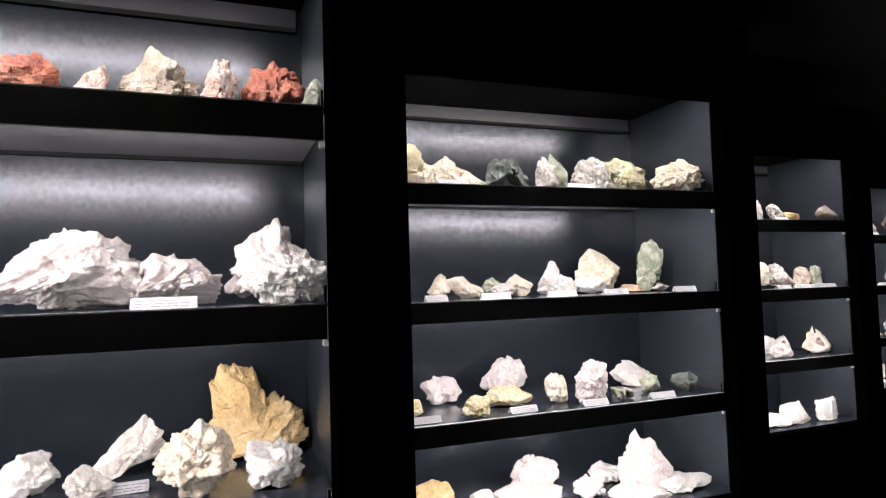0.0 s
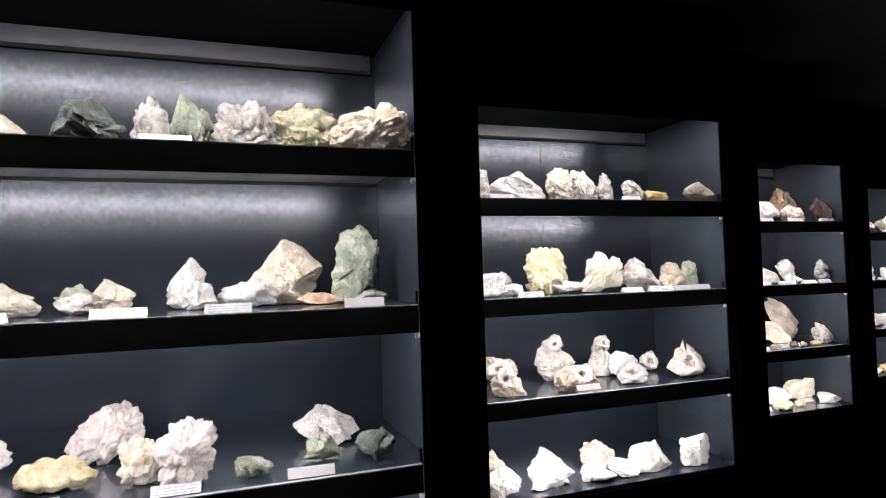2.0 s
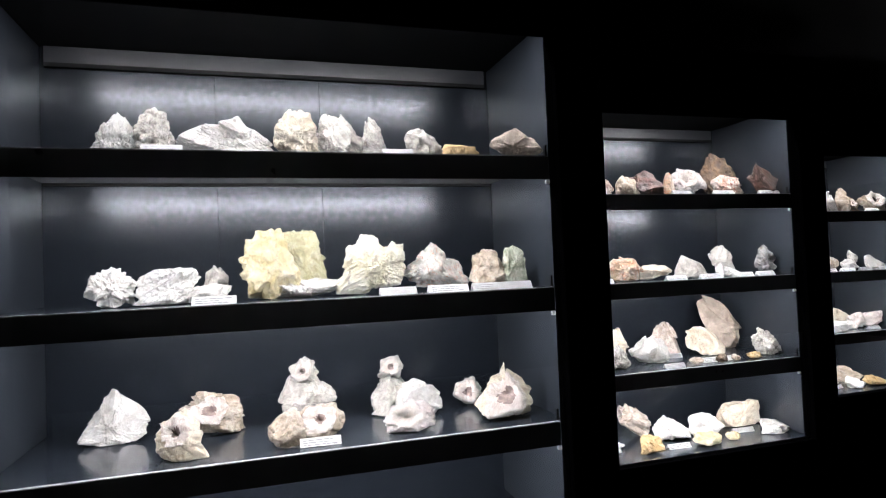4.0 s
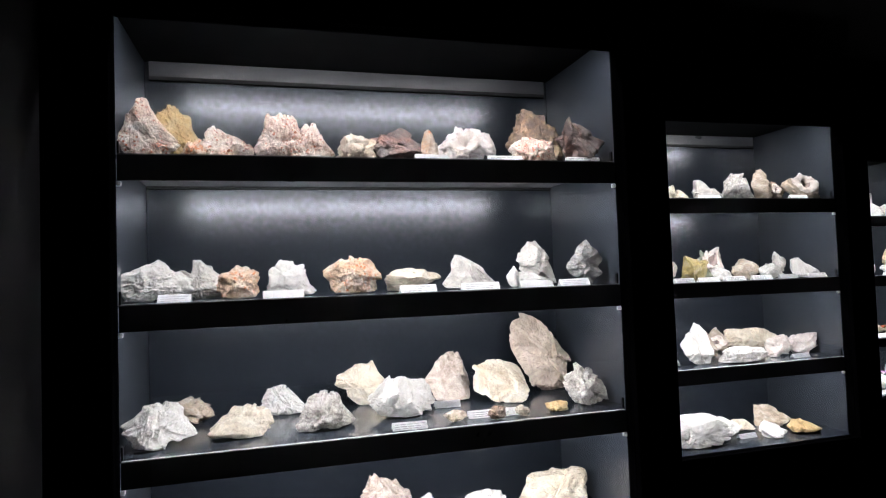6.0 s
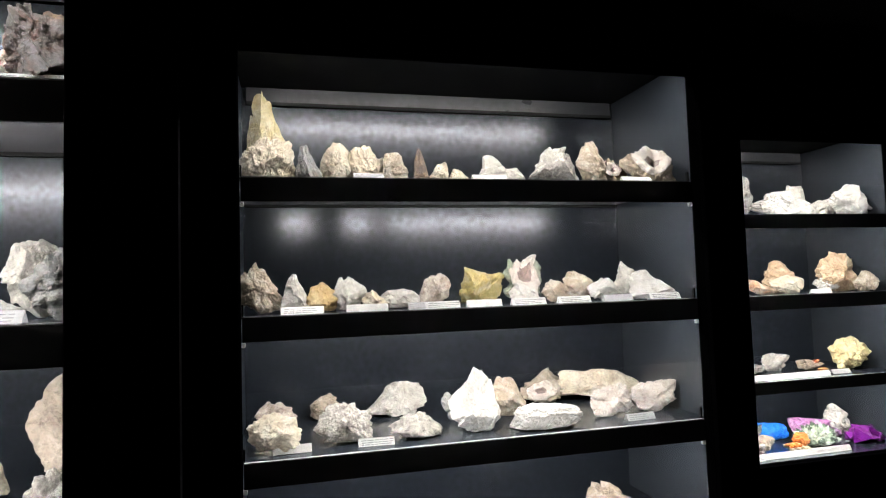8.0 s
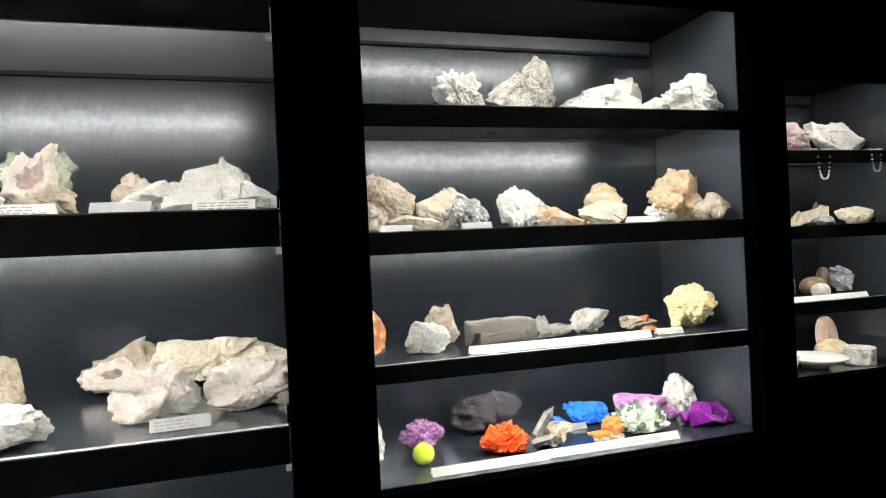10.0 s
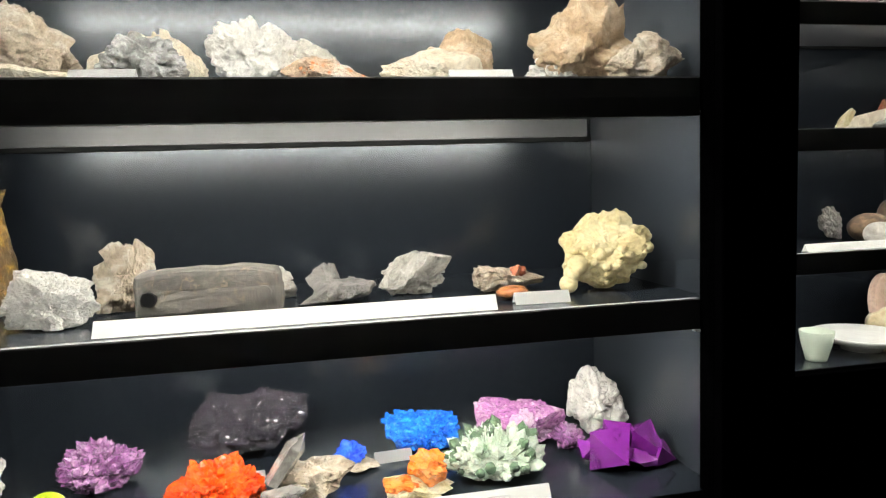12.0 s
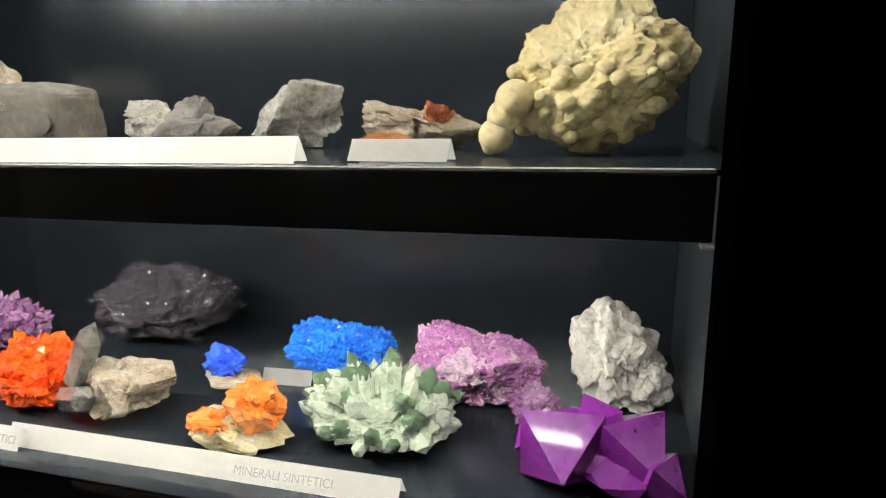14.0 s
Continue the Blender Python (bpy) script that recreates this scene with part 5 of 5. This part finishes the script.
shelf_of(3, 3, [
    ("lump", "PK", -1.155, 0.296, 0.114, 0.082, 0.078, 0.5),
    ("bumpy", "C", -1.155, 0.082, 0.129, 0.093, 0.087, 0.4),
    ("lump", "TN", -1.012, 0.394, 0.096, 0.069, 0.076, 0.5),
    ("bumpy", "MW", -0.984, 0.123, 0.153, 0.109, 0.091, 0.5),
    ("chunk", "LG", -0.806, 0.389, 0.195, 0.093, 0.1, 0.5),
    ("lump", "MW", -0.794, 0.096, 0.143, 0.102, 0.058, 0.5),
    ("lump", "G", -0.659, 0.254, 0.066, 0.048, 0.08, 0.3),
    ("tall", "W", -0.632, 0.113, 0.146, 0.101, 0.161, 0.65),
    ("tall", "TN", -0.49, 0.24, 0.102, 0.072, 0.112, 0.3),
    ("geode", "TN", -0.309, 0.39, 0.169, 0.089, 0.103, 0.6),
    ("block", "W", -0.443, 0.068, 0.193, 0.096, 0.065, 0.5),
    ("block", "C", -0.12, 0.383, 0.292, 0.105, 0.097, 0.4),
    ("cup", "W", -0.21, 0.135, 0.139, 0.059, 0.091),
    ("cup", "WP", -0.062, 0.146, 0.147, 0.062, 0.087),
])
cards_of(3, 3, [(-0.909, 0.04, 0.09), (-1.113, 0.043, 0.092), (-0.163, 0.044, 0.089)])
shelf_of(3, 4, [
    ("bumpy", "TN", -0.954, 0.195, 0.103, 0.074, 0.071, 0.4),
    ("lump", "W", -0.663, 0.112, 0.419, 0.2, 0.138, 0.5),
    ("chunk", "C", -0.346, 0.221, 0.124, 0.089, 0.043, 0.3),
    ("chunk", "TN", -0.167, 0.242, 0.172, 0.123, 0.085, 0.5),
    ("lump", "W", -0.318, 0.072, 0.122, 0.088, 0.06, 0.4),
    ("lump", "OC", -0.133, 0.087, 0.151, 0.108, 0.051, 0.4),
])
cards_of(3, 4, [(-0.409, 0.095, 0.089)])
shelf_of(4, 1, [
    ("spiky", "W", -0.84, 0.177, 0.175, 0.125, 0.153, 0.4),
    ("chunk", "MW", -0.613, 0.201, 0.244, 0.172, 0.198, 0.75),
    ("lump", "W", -0.344, 0.215, 0.302, 0.2, 0.13, 0.5),
    ("chunk", "LG", -0.216, 0.249, 0.121, 0.087, 0.157, 0.5),
    ("lump", "LG", -0.157, 0.165, 0.141, 0.101, 0.083, 0.6),
    ("chunk", "W", -0.082, 0.102, 0.188, 0.134, 0.142, 0.3),
])
shelf_of(4, 2, [
    ("chunk", "TN", -1.199, 0.146, 0.086, 0.062, 0.124, 0.45),
    ("lump", "TN", -1.086, 0.285, 0.228, 0.16, 0.18, 0.25),
    ("slab", "C", -0.999, 0.147, 0.154, 0.065, 0.049, 0.3),
    ("lump", "C", -0.855, 0.279, 0.211, 0.149, 0.14, 0.5),
    ("bumpy", "BW", -0.843, 0.165, 0.14, 0.1, 0.104, 0.5),
    ("bumpy", "W", -0.673, 0.167, 0.144, 0.103, 0.128, 0.4),
    ("lump", "LG", -0.582, 0.265, 0.17, 0.121, 0.115, 0.3),
    ("slab", "OR", -0.551, 0.149, 0.162, 0.068, 0.066, 0.2),
    ("lump", "PE", -0.324, 0.264, 0.167, 0.119, 0.147, 0.7),
    ("slab", "C", -0.385, 0.153, 0.179, 0.075, 0.078, 0.4),
    ("lump", "PE", -0.118, 0.157, 0.19, 0.134, 0.174, 0.5),
    ("bumpy", "W", -0.16, 0.157, 0.117, 0.084, 0.065, 0.3),
    ("lump", "TN", -0.053, 0.066, 0.129, 0.093, 0.087, 0.8),
])
cards_of(4, 2, [(-1.084, 0.02, 0.086), (-0.858, 0.02, 0.085), (-0.337, 0.02, 0.097)])
shelf_of(4, 3, [
    ("block", "GO", -1.18, 0.331, 0.123, 0.062, 0.353, 0.25),
    ("block", "W", -0.987, 0.118, 0.134, 0.067, 0.088, 0.6),
    ("chunk", "TN", -0.91, 0.239, 0.108, 0.078, 0.119, 0.5),
    ("chunk", "MW", -0.424, 0.216, 0.13, 0.093, 0.076, 0.6),
    ("garnet", "-", -0.255, 0.195, 0.135, 0.093, 0.052),
    ("lump", "LG", -0.678, 0.281, 0.086, 0.062, 0.059, 0.5),
    ("lump", "DG", -0.579, 0.237, 0.074, 0.054, 0.062, 0.4),
    ("lump", "DG", -0.56, 0.196, 0.13, 0.093, 0.04, 0.6),
    ("log", "-", -1.176, 0.133, 0.179, 0.127, 0.122),
    ("brick", "-", -0.758, 0.141, 0.216, 0.151, 0.079),
    ("amber", "-", -0.275, 0.106, 0.056, 0.042, 0.022),
    ("yellow", "-", -0.085, 0.15, 0.173, 0.121, 0.142),
])
cards_of(4, 3, [(-1.103, 0.271, 0.039), (-0.61, 0.019, 0.571), (-0.243, 0.042, 0.09)])
shelf_of(4, 4, [
    ("fibre", "LG", -1.162, 0.198, 0.103, 0.074, 0.127, 0.7),
    ("x", "PU", -0.989, 0.254, 0.153, 0.109, 0.103),
    ("x", "LI", -1.016, 0.121, 0.064, 0.046, 0.062),
    ("x", "BK", -0.746, 0.335, 0.235, 0.165, 0.135),
    ("x", "OX", -0.773, 0.122, 0.159, 0.111, 0.089),
    ("x", "SM", -0.634, 0.113, 0.175, 0.122, 0.125),
    ("x", "BL", -0.545, 0.209, 0.087, 0.063, 0.041),
    ("x", "OY", -0.447, 0.091, 0.118, 0.084, 0.07),
    ("x", "BL", -0.416, 0.276, 0.149, 0.106, 0.074),
    ("x", "PP", -0.22, 0.253, 0.176, 0.123, 0.087),
    ("x", "GP", -0.305, 0.138, 0.232, 0.157, 0.09),
    ("x", "WC", -0.059, 0.274, 0.14, 0.1, 0.135),
    ("x", "PU", -0.145, 0.205, 0.055, 0.05, 0.045),
    ("x", "VI", -0.075, 0.118, 0.165, 0.125, 0.075),
])
cards_of(4, 4, [(-0.735, 0.2, 0.062), (-0.475, 0.225, 0.07), (-0.85, 0.012, 0.34), (-0.475, 0.02, 0.46)])
shelf_of(5, 1, [
    ("lump", "PI", -0.39, 0.174, 0.188, 0.148, 0.168),
    ("lump", "W", -0.122, 0.2, 0.32, 0.2, 0.17),
])
shelf_of(5, 2, [
    ("leaf", "Y", -0.452, 0.131, 0.076, 0.061, 0.072),
    ("blade", "C", -0.218, 0.278, 0.262, 0.2, 0.104),
    ("lump", "G", -0.267, 0.141, 0.102, 0.082, 0.051),
    ("star", "RD", -0.134, 0.307, 0.168, 0.133, 0.136),
    ("lump", "C", -0.052, 0.174, 0.187, 0.148, 0.084),
])
shelf_of(5, 3, [
    ("spiky", "DG", -0.312, 0.32, 0.084, 0.061, 0.107),
    ("egg", "BR", -0.264, 0.222, 0.133, 0.102, 0.084),
    ("egg", "LG", -0.356, 0.098, 0.086, 0.071, 0.065),
    ("egg", "DB", -0.051, 0.358, 0.079, 0.056, 0.117),
    ("chunk", "CG", -0.028, 0.275, 0.141, 0.106, 0.126),
])
cards_of(5, 3, [(-0.422, 0.012, 0.501)])
shelf_of(5, 4, [
    ("plate", "-", -0.386, 0.12, 0.271, 0.2, 0.098),
    ("bowl", "-", -0.597, 0.061, 0.097, 0.081, 0.135),
    ("egg", "YE", -0.158, 0.23, 0.167, 0.128, 0.091),
    ("stump", "LG", -0.167, 0.074, 0.13, 0.108, 0.08),
    ("disc", "PB", -0.13, 0.24, 0.334, 0.2, 0.198),
])
necklace(5, 1, -0.425, 0.072, 0.13, 0.08)
necklace(5, 1, -0.12, 0.060, 0.10, 0.08)


def lettering(parent, words, size, at, tilt, label):
    """Flat letters printed on a card."""
    cu = bpy.data.curves.new("words", "FONT")
    cu.body, cu.size, cu.align_x = words, size, "CENTER"
    tmp = bpy.data.objects.new("words", cu)
    scene.collection.objects.link(tmp)
    bpy.context.view_layer.update()
    me = bpy.data.meshes.new_from_object(tmp.evaluated_get(bpy.context.evaluated_depsgraph_get()))
    bpy.data.objects.remove(tmp)
    me.materials.clear()
    me.materials.append(INK)
    ob = new("writing", me)
    ob.parent = parent
    ob.matrix_basis = pose(*at, 90 - tilt, 0, 0)
    return tagged(ob, label)


for ob in list(scene.objects):
    if ob.name.startswith("label_card") and ob.get("label", "").startswith("long folded white paper strip on the case floor"):
        lettering(ob, "MINERALI SINTETICI", 0.012, (0.11, 0.0030, 0.0065), 28.6, "grey printed words MINERALI SINTETICI")
